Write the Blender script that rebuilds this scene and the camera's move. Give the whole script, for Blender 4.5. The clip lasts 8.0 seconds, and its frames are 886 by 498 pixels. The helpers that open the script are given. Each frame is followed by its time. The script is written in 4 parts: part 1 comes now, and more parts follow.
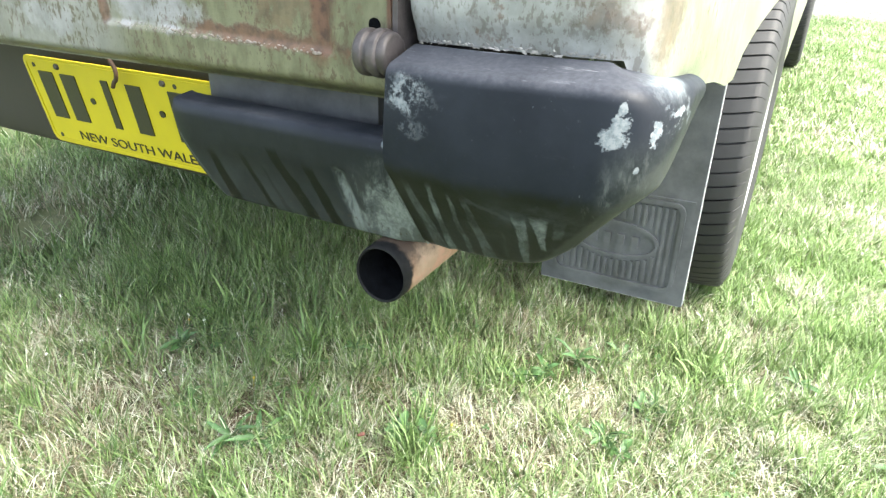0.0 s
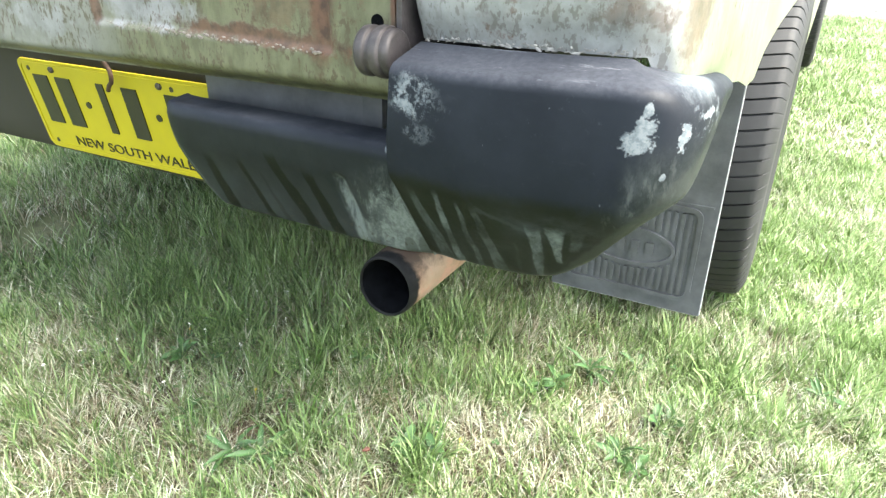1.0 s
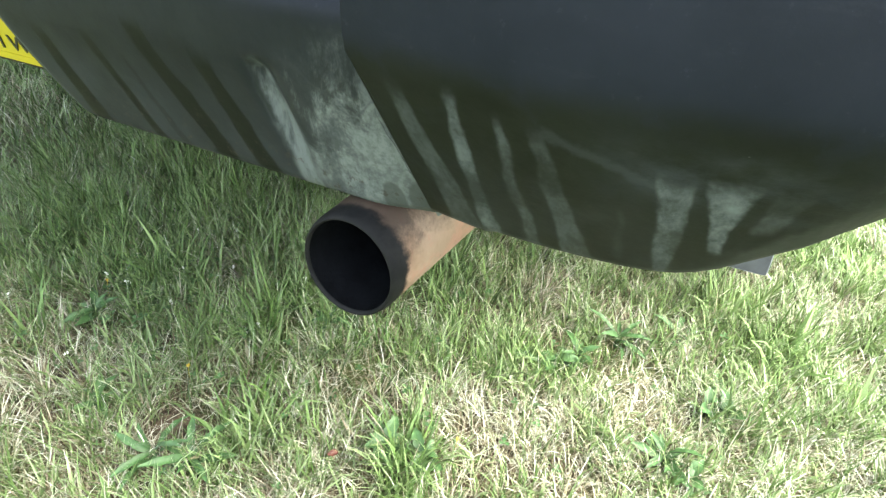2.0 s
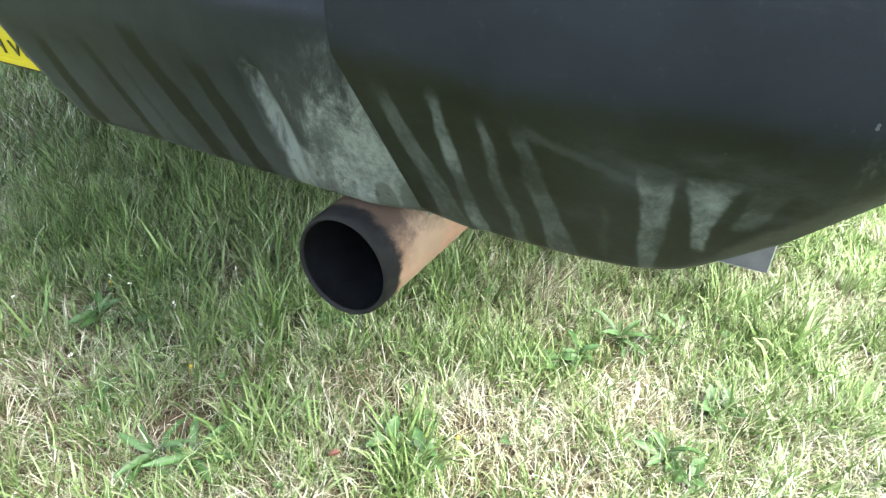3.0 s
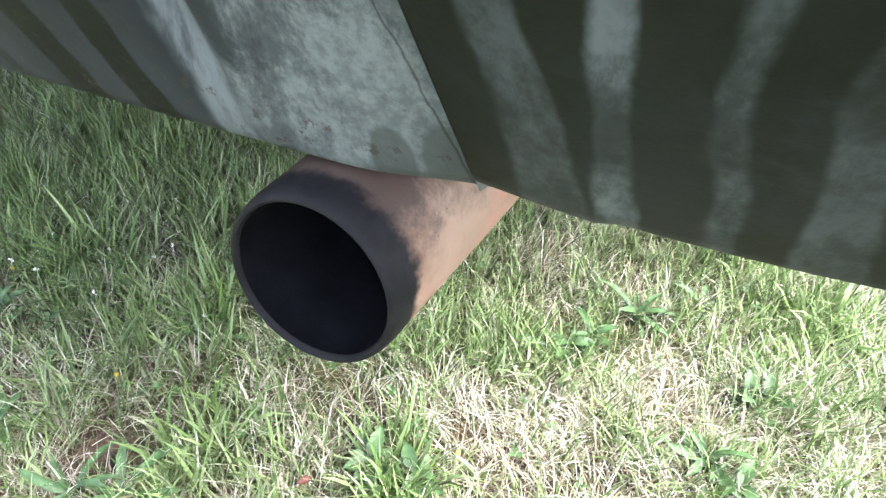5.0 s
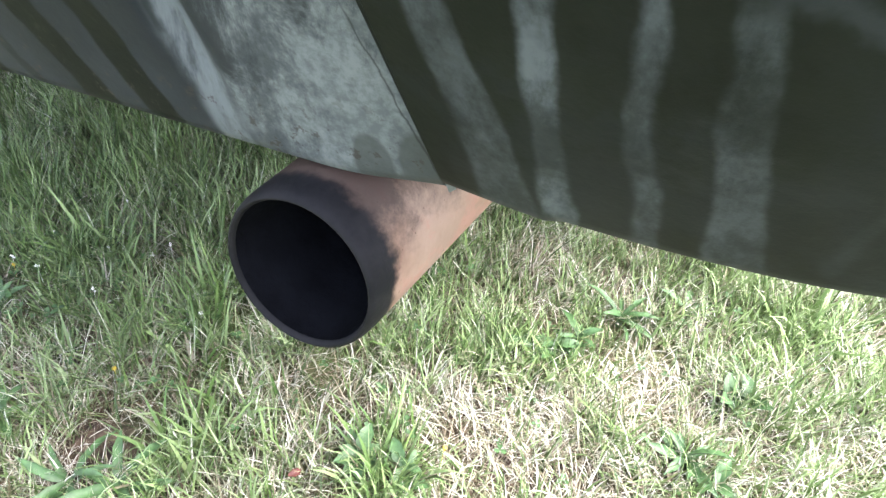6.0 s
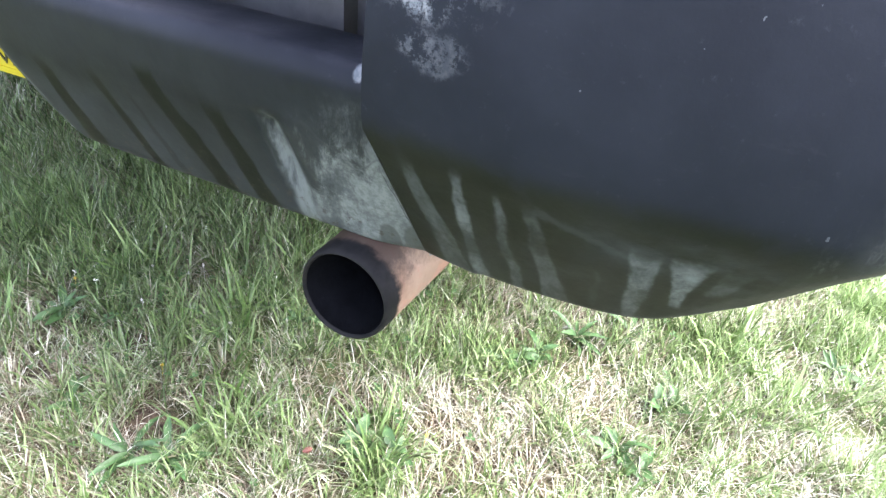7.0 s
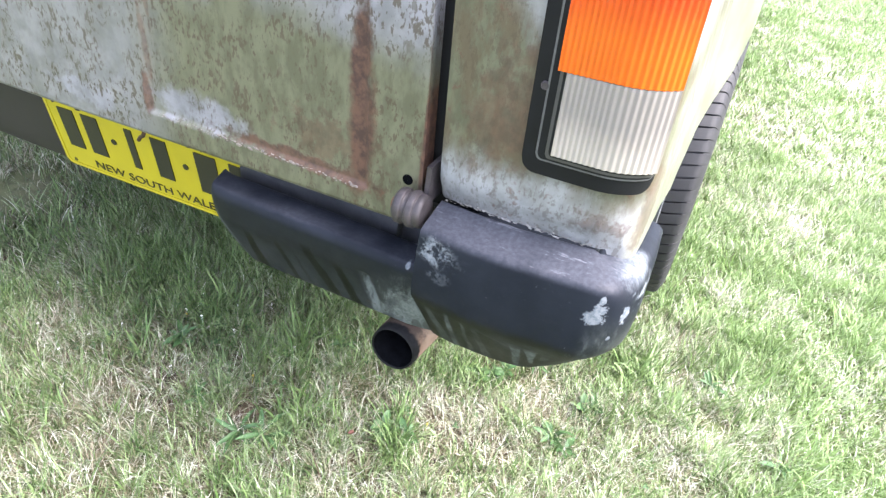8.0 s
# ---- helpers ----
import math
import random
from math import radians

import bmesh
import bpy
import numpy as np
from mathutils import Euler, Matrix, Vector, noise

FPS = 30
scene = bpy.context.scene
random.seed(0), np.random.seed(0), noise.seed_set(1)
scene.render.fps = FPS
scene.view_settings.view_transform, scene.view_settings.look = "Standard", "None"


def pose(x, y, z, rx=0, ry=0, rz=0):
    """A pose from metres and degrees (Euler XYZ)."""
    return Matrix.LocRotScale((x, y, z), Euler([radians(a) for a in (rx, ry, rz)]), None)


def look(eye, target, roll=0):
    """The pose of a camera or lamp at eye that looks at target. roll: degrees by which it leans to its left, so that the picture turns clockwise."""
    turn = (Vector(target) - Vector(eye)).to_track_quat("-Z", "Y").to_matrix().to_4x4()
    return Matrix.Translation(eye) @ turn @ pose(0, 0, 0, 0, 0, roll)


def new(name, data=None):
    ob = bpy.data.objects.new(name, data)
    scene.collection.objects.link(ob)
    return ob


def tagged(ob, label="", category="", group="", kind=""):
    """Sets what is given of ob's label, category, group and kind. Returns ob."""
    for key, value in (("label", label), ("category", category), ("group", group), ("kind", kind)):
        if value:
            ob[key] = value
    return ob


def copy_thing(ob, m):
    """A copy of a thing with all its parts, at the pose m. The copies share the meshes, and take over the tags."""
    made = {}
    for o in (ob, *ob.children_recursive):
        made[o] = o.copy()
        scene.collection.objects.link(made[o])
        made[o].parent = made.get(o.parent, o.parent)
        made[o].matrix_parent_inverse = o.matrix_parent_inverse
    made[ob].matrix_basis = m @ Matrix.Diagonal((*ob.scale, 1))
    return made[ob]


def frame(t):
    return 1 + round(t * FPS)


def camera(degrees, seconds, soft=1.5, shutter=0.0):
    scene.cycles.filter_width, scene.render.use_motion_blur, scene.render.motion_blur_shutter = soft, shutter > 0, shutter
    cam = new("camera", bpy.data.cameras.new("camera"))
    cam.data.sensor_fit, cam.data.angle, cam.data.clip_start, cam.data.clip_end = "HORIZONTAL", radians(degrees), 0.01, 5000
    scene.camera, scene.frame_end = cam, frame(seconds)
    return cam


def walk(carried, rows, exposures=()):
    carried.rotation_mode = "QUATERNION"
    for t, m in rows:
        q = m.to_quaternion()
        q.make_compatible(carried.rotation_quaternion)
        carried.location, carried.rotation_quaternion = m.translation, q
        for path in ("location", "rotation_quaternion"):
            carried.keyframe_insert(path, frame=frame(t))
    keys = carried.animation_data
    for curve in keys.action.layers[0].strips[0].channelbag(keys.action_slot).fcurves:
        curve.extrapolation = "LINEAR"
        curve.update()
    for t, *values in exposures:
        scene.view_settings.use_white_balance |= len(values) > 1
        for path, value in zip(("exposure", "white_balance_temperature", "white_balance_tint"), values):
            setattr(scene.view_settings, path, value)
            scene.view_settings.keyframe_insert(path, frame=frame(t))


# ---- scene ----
DENSITY = 1.0
LENS = 69.9
PATH = [
    (0, (0.502, 0.534, 0.715), (-0.309, 2.078, -0.264), 2.7),
    (0.5, (0.506, 0.531, 0.716), (-0.307, 2.078, -0.256), 2.3),
    (1, (0.485, 0.564, 0.704), (-0.348, 2.1, -0.268), 2.2),
    (1.2, (0.449, 0.617, 0.683), (-0.390, 2.143, -0.301), 3.0),
    (1.5, (0.384, 0.714, 0.608), (-0.38, 2.216, -0.468), 4.2),
    (2, (0.36, 0.765, 0.592), (-0.351, 2.214, -0.59), 4.3),
    (3.5, (0.37, 0.767, 0.594), (-0.363, 2.204, -0.588), 2.9),
    (4, (0.32, 0.845, 0.539), (-0.39, 2.28, -0.659), 1.8),
    (4.5, (0.295, 0.875, 0.511), (-0.3, 2.31, -0.748), 4.1),
    (5, (0.285, 0.87, 0.513), (-0.288, 2.292, -0.772), 4.9),
    (6.5, (0.311, 0.829, 0.549), (-0.252, 2.285, -0.702), 6.9),
    (7, (0.345, 0.746, 0.634), (-0.221, 2.23, -0.582), 8.1),
    (7.2, (0.379, 0.689, 0.679), (-0.211, 2.190, -0.500), 8.0),
    (7.5, (0.416, 0.585, 0.723), (-0.196, 2.148, -0.365), 8.3),
    (7.7, (0.421, 0.549, 0.789), (-0.168, 2.106, -0.319), 8.6),
    (8, (0.427, 0.487, 0.954), (-0.134, 1.984, -0.248), 9.3),
]
cam = camera(LENS, 8.0, soft=1.35)
EXPOSURES = [(0.0, 2.75, 6560, 4), (1.0, 2.77, 6560, 4), (1.6, 2.82, 6600, 3), (3.5, 2.89, 6360, 10), (4.5, 3.04, 6100, 19), (5.2, 3.04, 6100, 19),
             (6.4, 3.02, 6050, 22), (7.0, 3.04, 6050, 22), (7.5, 2.96, 6080, 22), (8.0, 2.72, 6050, 18)]
walk(cam, [(t, look(eye, target, roll)) for t, eye, target, roll in PATH], EXPOSURES)

# ---- daylight: hazy sun over the near flank, so that the tail stands in its own half-shade ----
SUN_ELEVATION, SUN_AZIMUTH = 56.0, 80.0   # azimuth: degrees clockwise from +y
SUN_STRENGTH, SKY_STRENGTH = 1.9, 0.198
world = bpy.data.worlds.new("daylight")
scene.world = world
world.use_nodes = True
wn = world.node_tree.nodes
sky = wn.new("ShaderNodeTexSky")
sky.sky_type = "NISHITA"
sky.sun_disc = False
sky.sun_elevation = radians(SUN_ELEVATION)
sky.sun_rotation = radians(SUN_AZIMUTH)
sky.air_density, sky.dust_density, sky.ozone_density = 1.0, 4.0, 1.0
wn["Background"].inputs["Strength"].default_value = SKY_STRENGTH
veil = wn.new("ShaderNodeMix")     # thin cloud evens out the blue
veil.data_type = "RGBA"
veil.inputs[0].default_value = 0.55
veil.inputs[7].default_value = (2.1, 2.05, 1.95, 1)
world.node_tree.links.new(sky.outputs[0], veil.inputs[6])
world.node_tree.links.new(veil.outputs[2], wn["Background"].inputs["Color"])
sun_data = bpy.data.lights.new("sun", "SUN")
sun_data.energy, sun_data.angle, sun_data.color = SUN_STRENGTH, radians(38), (1.0, 0.955, 0.88)
sun = new("sun", sun_data)
_a, _e = radians(SUN_AZIMUTH), radians(SUN_ELEVATION)
sun.matrix_world = look((8 * math.sin(_a) * math.cos(_e), 8 * math.cos(_a) * math.cos(_e), 8 * math.sin(_e)), (0, 0, 0))


# ---- materials ----
def V(*v):
    return Vector(v)


class Nodes:
    """Short names for building a node material."""

    def __init__(self, name):
        self.mat = bpy.data.materials.new(name)
        self.mat.use_nodes = True
        self.t = self.mat.node_tree
        self.bsdf = self.t.nodes["Principled BSDF"]
        self.out = self.t.nodes["Material Output"]

    def put(self, socket, value):
        if isinstance(value, bpy.types.NodeSocket):
            self.t.links.new(value, socket)
        elif isinstance(value, (tuple, list)) and len(value) == 3 and socket.type == "RGBA":
            socket.default_value = (*value, 1)
        else:
            socket.default_value = value

    def set(self, **kw):
        for k, v in kw.items():
            self.put(self.bsdf.inputs[k.replace("_", " ")], v)

    def coords(self):
        return self.t.nodes.new("ShaderNodeTexCoord").outputs["Object"]

    def mapping(self, scale=(1, 1, 1), loc=(0, 0, 0), rot=(0, 0, 0), src=None):
        n = self.t.nodes.new("ShaderNodeMapping")
        self.put(n.inputs["Vector"], src or self.coords())
        n.inputs["Scale"].default_value, n.inputs["Location"].default_value = scale, loc
        n.inputs["Rotation"].default_value = [radians(a) for a in rot]
        return n.outputs[0]

    def noise(self, scale, detail=4, rough=0.6, vec=None, distort=0.0):
        n = self.t.nodes.new("ShaderNodeTexNoise")
        self.put(n.inputs["Vector"], vec or self.coords())
        for k, v in (("Scale", scale), ("Detail", detail), ("Roughness", rough), ("Distortion", distort)):
            n.inputs[k].default_value = v
        return n.outputs[0]

    def ramp(self, fac, *stops):
        n = self.t.nodes.new("ShaderNodeValToRGB")
        self.put(n.inputs[0], fac)
        e = n.color_ramp.elements
        while len(e) < len(stops):
            e.new(0.5)
        for k, (p, c) in zip(e, stops):
            k.position, k.color = p, ((*c, 1) if isinstance(c, tuple) else (c, c, c, 1))
        return n.outputs[0]

    def math(self, op, a, b=0.0, c=0.0):
        n = self.t.nodes.new("ShaderNodeMath")
        n.operation = op
        for k, v in zip(n.inputs, (a, b, c)):
            self.put(k, v)
        return n.outputs[0]

    def mix(self, fac, a, b, blend="MIX"):
        n = self.t.nodes.new("ShaderNodeMix")
        n.data_type, n.blend_type = "RGBA", blend
        self.put(n.inputs[0], fac), self.put(n.inputs[6], a), self.put(n.inputs[7], b)
        return n.outputs[2]

    def xyz(self, src=None):
        n = self.t.nodes.new("ShaderNodeSeparateXYZ")
        self.put(n.inputs[0], src or self.coords())
        return n.outputs

    def span(self, v, lo, hi):
        """0 below lo, 1 above hi, smooth between."""
        n = self.t.nodes.new("ShaderNodeMapRange")
        n.interpolation_type = "SMOOTHSTEP"
        self.put(n.inputs[0], v)
        n.inputs[1].default_value, n.inputs[2].default_value = lo, hi
        return n.outputs[0]

    def bump(self, height, strength=0.3, distance=0.002):
        n = self.t.nodes.new("ShaderNodeBump")
        n.inputs["Strength"].default_value, n.inputs["Distance"].default_value = strength, distance
        self.put(n.inputs["Height"], height)
        self.put(self.bsdf.inputs["Normal"], n.outputs[0])

    def blob(self, centre, radii, ragged=0.5, scale=60, soft=0.35):
        """A ragged patch: 1 inside an ellipsoid whose edge is broken by noise."""
        m = self.mapping(scale=tuple(1 / r for r in radii), loc=tuple(-c / r for c, r in zip(centre, radii)))
        n = self.t.nodes.new("ShaderNodeVectorMath")
        n.operation = "LENGTH"
        self.put(n.inputs[0], m)
        d = self.math("ADD", n.outputs["Value"], self.math("MULTIPLY", self.math("SUBTRACT", self.noise(scale, 5, 0.65), 0.5), ragged * 4))
        return self.math("SUBTRACT", 1.0, self.span(d, 1 - soft, 1 + soft))

    def most(self, *v):
        r = v[0]
        for k in v[1:]:
            r = self.math("MAXIMUM", r, k)
        return r


def plain(name, colour, rough=0.5, metal=0.0, vary=0.25, scale=40, bump=0.15, **kw):
    m = Nodes(name)
    n = m.noise(scale, 6, 0.65)
    lo, hi = tuple(c * (1 - vary) for c in colour), tuple(min(1, c * (1 + vary)) for c in colour)
    m.set(Base_Color=m.ramp(n, (0.3, lo), (0.7, hi)), Metallic=metal, Roughness=m.math("ADD", m.math("MULTIPLY", n, 0.25), rough - 0.12), **kw)
    m.bump(m.noise(scale * 8, 3), bump, 0.001)
    return m.mat


# runs on the bumper: x and level of the upper end, of the lower end, half width there and there, strength
CAP_RUNS = [(0.2465, 0.505, 0.2650, 0.430, 0.0032, 0.0078, 0.40), (0.2685, 0.507, 0.2775, 0.428, 0.0022, 0.0040, 0.72), (0.2860, 0.502, 0.2975, 0.430, 0.0018, 0.0030, 0.50),
            (0.3005, 0.499, 0.3170, 0.428, 0.0026, 0.0062, 0.36), (0.3480, 0.491, 0.3475, 0.430, 0.0062, 0.0022, 0.80), (0.3635, 0.492, 0.3655, 0.456, 0.0066, 0.0024, 1.0),
            (0.3800, 0.494, 0.3780, 0.470, 0.0050, 0.0030, 0.40), (0.3310, 0.470, 0.3320, 0.440, 0.0010, 0.0018, 0.15)]
LOW_RUNS = [(0.1125, 0.486, 0.1340, 0.420, 0.0062, 0.0080, 0.95), (0.0690, 0.497, 0.1010, 0.420, 0.0075, 0.0090, 0.95), (0.0236, 0.482, 0.0430, 0.420, 0.0035, 0.0055, 0.9),
            (-0.0230, 0.478, -0.0120, 0.418, 0.0060, 0.0085, 0.95), (0.0480, 0.476, 0.0640, 0.430, 0.0012, 0.0028, 0.5)]


def bumper_material(lower):
    """Sun-dulled blue-grey plastic, an olive film of grime below the crease with washed runs, and bare chips."""
    m = Nodes("bumper_plastic")
    x, y, z = m.xyz()
    level = m.math("SUBTRACT", z, m.math("MULTIPLY", m.math("SUBTRACT", x, 0.2), 0.055))
    fine = m.noise(220, 5, 0.7)
    cloud = m.noise(14, 5, 0.6)
    ripple = m.math("SUBTRACT", m.noise(75, 4, 0.6), 0.5)
    slow = m.math("SUBTRACT", m.noise(26, 3, 0.5), 0.5)
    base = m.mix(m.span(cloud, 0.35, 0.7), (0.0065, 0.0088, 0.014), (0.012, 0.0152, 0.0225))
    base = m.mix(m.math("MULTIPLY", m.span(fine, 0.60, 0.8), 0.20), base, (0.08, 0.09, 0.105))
    edge = m.math("ADD", level, m.math("MULTIPLY", m.math("SUBTRACT", m.noise(22, 4), 0.5), 0.009))
    film = m.mix(m.span(m.noise(30, 4), 0.35, 0.65), (0.0043, 0.0060, 0.0039), (0.0078, 0.0102, 0.0072))
    grey = m.mix(m.span(m.noise(40, 5, 0.65, vec=m.mapping(scale=(1, 1, 0.7))), 0.25, 0.75), (0.0085, 0.0110, 0.0136), (0.0145, 0.0186, 0.0224))
    low = m.math("SUBTRACT", 1.0, m.span(edge, 0.505, 0.521))
    round_side = m.span(m.math("ADD", x, m.math("MULTIPLY", ripple, 0.02)), 0.397, 0.424)
    low = m.math("MULTIPLY", low, m.math("SUBTRACT", 1.0, round_side))
    film = m.mix(m.math("MULTIPLY", m.span(m.noise(17, 6, 0.7, vec=m.mapping(scale=(1, 1, 0.6), rot=(0, 15, 0))), 0.46, 0.70), 0.55), film, (0.0135, 0.0168, 0.0168))
    col = m.mix(low, base, m.mix(0.75, grey, film) if not lower else m.mix(0.30, grey, film))
    if not lower:
        col = m.mix(m.math("MULTIPLY", m.span(m.math("ADD", ripple, cloud), 0.42, 0.52), low), col, film)
    # top faces paled in the colour to carry the sky's sheen
    lit_top = m.span(edge, 0.521, 0.529) if lower else m.span(edge, 0.588, 0.600)
    col = m.mix(m.math("MULTIPLY", lit_top, m.span(cloud, -0.2, 0.6)), col, m.mix(m.span(fine, 0.3, 0.7), (0.036, 0.039, 0.050), (0.060, 0.064, 0.078)))
    sway = m.math("ADD", x, m.math("ADD", m.math("MULTIPLY", slow, 0.010), m.math("MULTIPLY", ripple, 0.0042)))
    up = m.math("ADD", level, m.math("MULTIPLY", m.math("SUBTRACT", m.noise(110, 3), 0.5), 0.010))

    def run(x0, z0, x1, z1, h0, h1, soft=0.0011):
        """1 inside a run that widens or narrows from its upper to its lower end."""
        t = m.math("DIVIDE", m.math("SUBTRACT", z0, level), z0 - z1)
        off = m.math("ABSOLUTE", m.math("SUBTRACT", m.math("SUBTRACT", sway, x0), m.math("MULTIPLY", t, x1 - x0)))
        inside = m.math("SUBTRACT", 1.0, m.span(m.math("SUBTRACT", off, m.math("ADD", h0, m.math("MULTIPLY", t, h1 - h0))), -soft, soft))
        foot = z1 if z1 > 0.435 else 0.40
        return m.math("MULTIPLY", inside, m.math("MULTIPLY", m.math("SUBTRACT", 1.0, m.span(up, z0 - 0.009, z0 + 0.003)), m.span(up, foot - 0.003, foot + 0.003)))

    if lower:
        col = m.mix(m.math("MULTIPLY", m.math("SUBTRACT", 1.0, m.span(up, 0.440, 0.487)), 0.62), col, m.mix(m.span(slow, -0.12, 0.12), (0.0185, 0.0228, 0.0258), (0.0290, 0.0350, 0.0400)))
    if not lower:
        arc = m.math("ABSOLUTE", m.math("SUBTRACT", up, m.math("SUBTRACT", 0.4985, m.math("MULTIPLY", m.math("SUBTRACT", x, 0.303), 0.32))))
        arc = m.math("MULTIPLY", m.math("SUBTRACT", 1.0, m.span(arc, 0.0004, 0.0034)), m.math("MULTIPLY", m.span(x, 0.298, 0.306), m.math("SUBTRACT", 1.0, m.span(x, 0.345, 0.362))))
        col = m.mix(m.math("MULTIPLY", arc, 0.42), col, (0.040, 0.047, 0.050))
        haze = m.math("MULTIPLY", m.blob((0.368, 0.96, 0.499), (0.036, 0.06, 0.013), 0.35, 40, 0.6), m.span(m.noise(48, 6, 0.7, vec=m.mapping(scale=(0.5, 1, 1), rot=(0, -20, 0))), 0.38, 0.66))
        col = m.mix(m.math("MULTIPLY", haze, 0.6), col, (0.036, 0.044, 0.052))
    washed = m.mix(m.span(m.noise(70, 6, 0.75, vec=m.mapping(scale=(1, 1, 0.45), rot=(0, 8, 0))), 0.36, 0.66), (0.036, 0.044, 0.044), (0.125, 0.147, 0.152))
    for x0, z0, x1, z1, h0, h1, k in (LOW_RUNS if lower else CAP_RUNS):
        k = m.math("MULTIPLY", k, m.math("ADD", 0.38, m.math("MULTIPLY", 0.62, m.span(m.noise(30, 5, 0.7), 0.36, 0.60)))) if not lower else k
        col = m.mix(m.math("MULTIPLY", run(x0, z0, x1, z1, h0, h1), k), col, (0.0024, 0.0042, 0.0028) if lower else washed)
    if lower:
        edge_wear = m.math("MULTIPLY", run(-0.0720, 0.495, -0.0355, 0.412, 0.0016, 0.0022, 0.0008), m.span(m.noise(60, 4, 0.65), 0.35, 0.6))
        col = m.mix(m.math("MULTIPLY", edge_wear, 0.7), col, (0.11, 0.125, 0.125))
        wipe = m.blob((0.203, 0.985, 0.447), (0.037, 0.10, 0.046), 0.30, 34, 0.45)
        swirl = m.noise(46, 7, 0.78, vec=m.mapping(scale=(1, 1, 0.45), rot=(0, 38, 0)), distort=0.35)
        rubbed = m.math("ADD", swirl, m.math("ADD", m.math("MULTIPLY", m.math("SUBTRACT", 0.452, level), 2.6), m.math("MULTIPLY", m.math("SUBTRACT", x, 0.196), 3.2)))
        pale = m.mix(m.span(fine, 0.35, 0.65), (0.098, 0.114, 0.112), (0.172, 0.194, 0.188))
        col = m.mix(m.math("MULTIPLY", wipe, m.math("ADD", 0.10, m.math("MULTIPLY", m.span(rubbed, 0.34, 0.55), 0.84))), col, pale)
        smear = m.math("MULTIPLY", wipe, m.span(m.noise(34, 6, 0.75, vec=m.mapping(scale=(1, 1, 0.5), rot=(0, 42, 0), loc=(0.3, 0, 0.1)), distort=0.3), 0.50, 0.64))
        smear = m.math("MULTIPLY", smear, m.math("SUBTRACT", 1.0, m.span(x, 0.196, 0.222)))
        col = m.mix(m.math("MULTIPLY", smear, 0.7), col, (0.028, 0.034, 0.037))
        streaks = m.span(m.noise(90, 5, 0.7, vec=m.mapping(scale=(1, 1, 0.22), rot=(0, 18, 0))), 0.34, 0.60)
        col = m.mix(m.math("MULTIPLY", run(0.1500, 0.489, 0.1640, 0.432, 0.0048, 0.0080, 0.0030), m.math("ADD", 0.06, m.math("MULTIPLY", streaks, 0.72))), col, (0.150, 0.172, 0.172))
        col = m.mix(m.math("MULTIPLY", run(0.1615, 0.488, 0.1740, 0.444, 0.0045, 0.0015, 0.0025), 0.8), col, (0.020, 0.024, 0.026))
        col = m.mix(m.math("MULTIPLY", run(0.1455, 0.484, 0.1525, 0.452, 0.0011, 0.0012, 0.0010), 0.8), col, (0.012, 0.016, 0.015))
        lines = m.span(m.math("ABSOLUTE", m.math("SUBTRACT", m.noise(16, 2, 0.5, vec=m.mapping(scale=(1, 1, 0.4), rot=(0, -50, 0))), 0.5)), 0.0, 0.010)
        col = m.mix(m.math("MULTIPLY", wipe, m.math("MULTIPLY", m.math("SUBTRACT", 1.0, lines), 0.55)), col, (0.035, 0.040, 0.042))
        # rounded damp drips along the foot, and the hairline crack beside the joint
        for cx, cz in ((0.2190, 0.4235), (0.2345, 0.4285)):
            drip = m.blob((cx, 0.99, cz), (0.0068, 0.1, 0.0125), 0.06, 60, 0.12)
            col = m.mix(m.math("MULTIPLY", drip, 0.8), col, (0.052, 0.060, 0.054))
        col = m.mix(m.math("MULTIPLY", run(0.2185, 0.478, 0.2415, 0.4215, 0.0002, 0.0004, 0.0005), 0.85), col, (0.012, 0.014, 0.013))
        chips = m.blob((0.207, 0.968, 0.522), (0.0032, 0.02, 0.0042), 0.2, 140, 0.2)
        spots = m.math("MULTIPLY", m.span(m.noise(190, 4, 0.7), 0.60, 0.64), m.math("SUBTRACT", 1.0, m.span(level, 0.420, 0.456)))
        col = m.mix(m.math("MULTIPLY", spots, 0.8), col, (0.04, 0.034, 0.028))
    else:
        pale = [((0.4095, 0.95, 0.5765), (0.0092, 0.08, 0.0070), 0.62, 170), ((0.4120, 0.95, 0.586), (0.0058, 0.08, 0.0075), 0.6, 190), ((0.4125, 0.95, 0.595), (0.0028, 0.08, 0.006), 0.6, 190),
                ((0.434, 0.97, 0.580), (0.0026, 0.08, 0.0080), 1.0, 190), 
                ((0.439, 1.00, 0.588), (0.010, 0.016, 0.0025), 0.8, 140), ((0.428, 0.97, 0.556), (0.0018, 0.05, 0.003), 0.5, 150)]
        chips = None
        for c, r, g, s in pale:
            k = m.blob(c, r, g, s, 0.16)
            chips = k if chips is None else m.most(chips, k)
        patch = m.most(m.blob((0.250, 0.94, 0.579), (0.022, 0.05, 0.014), 0.35, 60, 0.35), m.math("MULTIPLY", m.blob((0.256, 0.94, 0.555), (0.014, 0.05, 0.007), 0.5, 90, 0.3), 0.38))
        scabs = m.span(m.noise(85, 7, 0.8), 0.46, 0.56)
        chips = m.most(chips, m.math("MULTIPLY", m.math("MULTIPLY", patch, scabs), m.math("SUBTRACT", 0.95, m.math("MULTIPLY", m.span(x, 0.245, 0.275), 0.5))))
        dots = m.math("MULTIPLY", m.span(m.noise(240, 2), 0.765, 0.785), m.span(level, 0.49, 0.51))
        chips = m.most(chips, m.math("MULTIPLY", dots, 0.5))
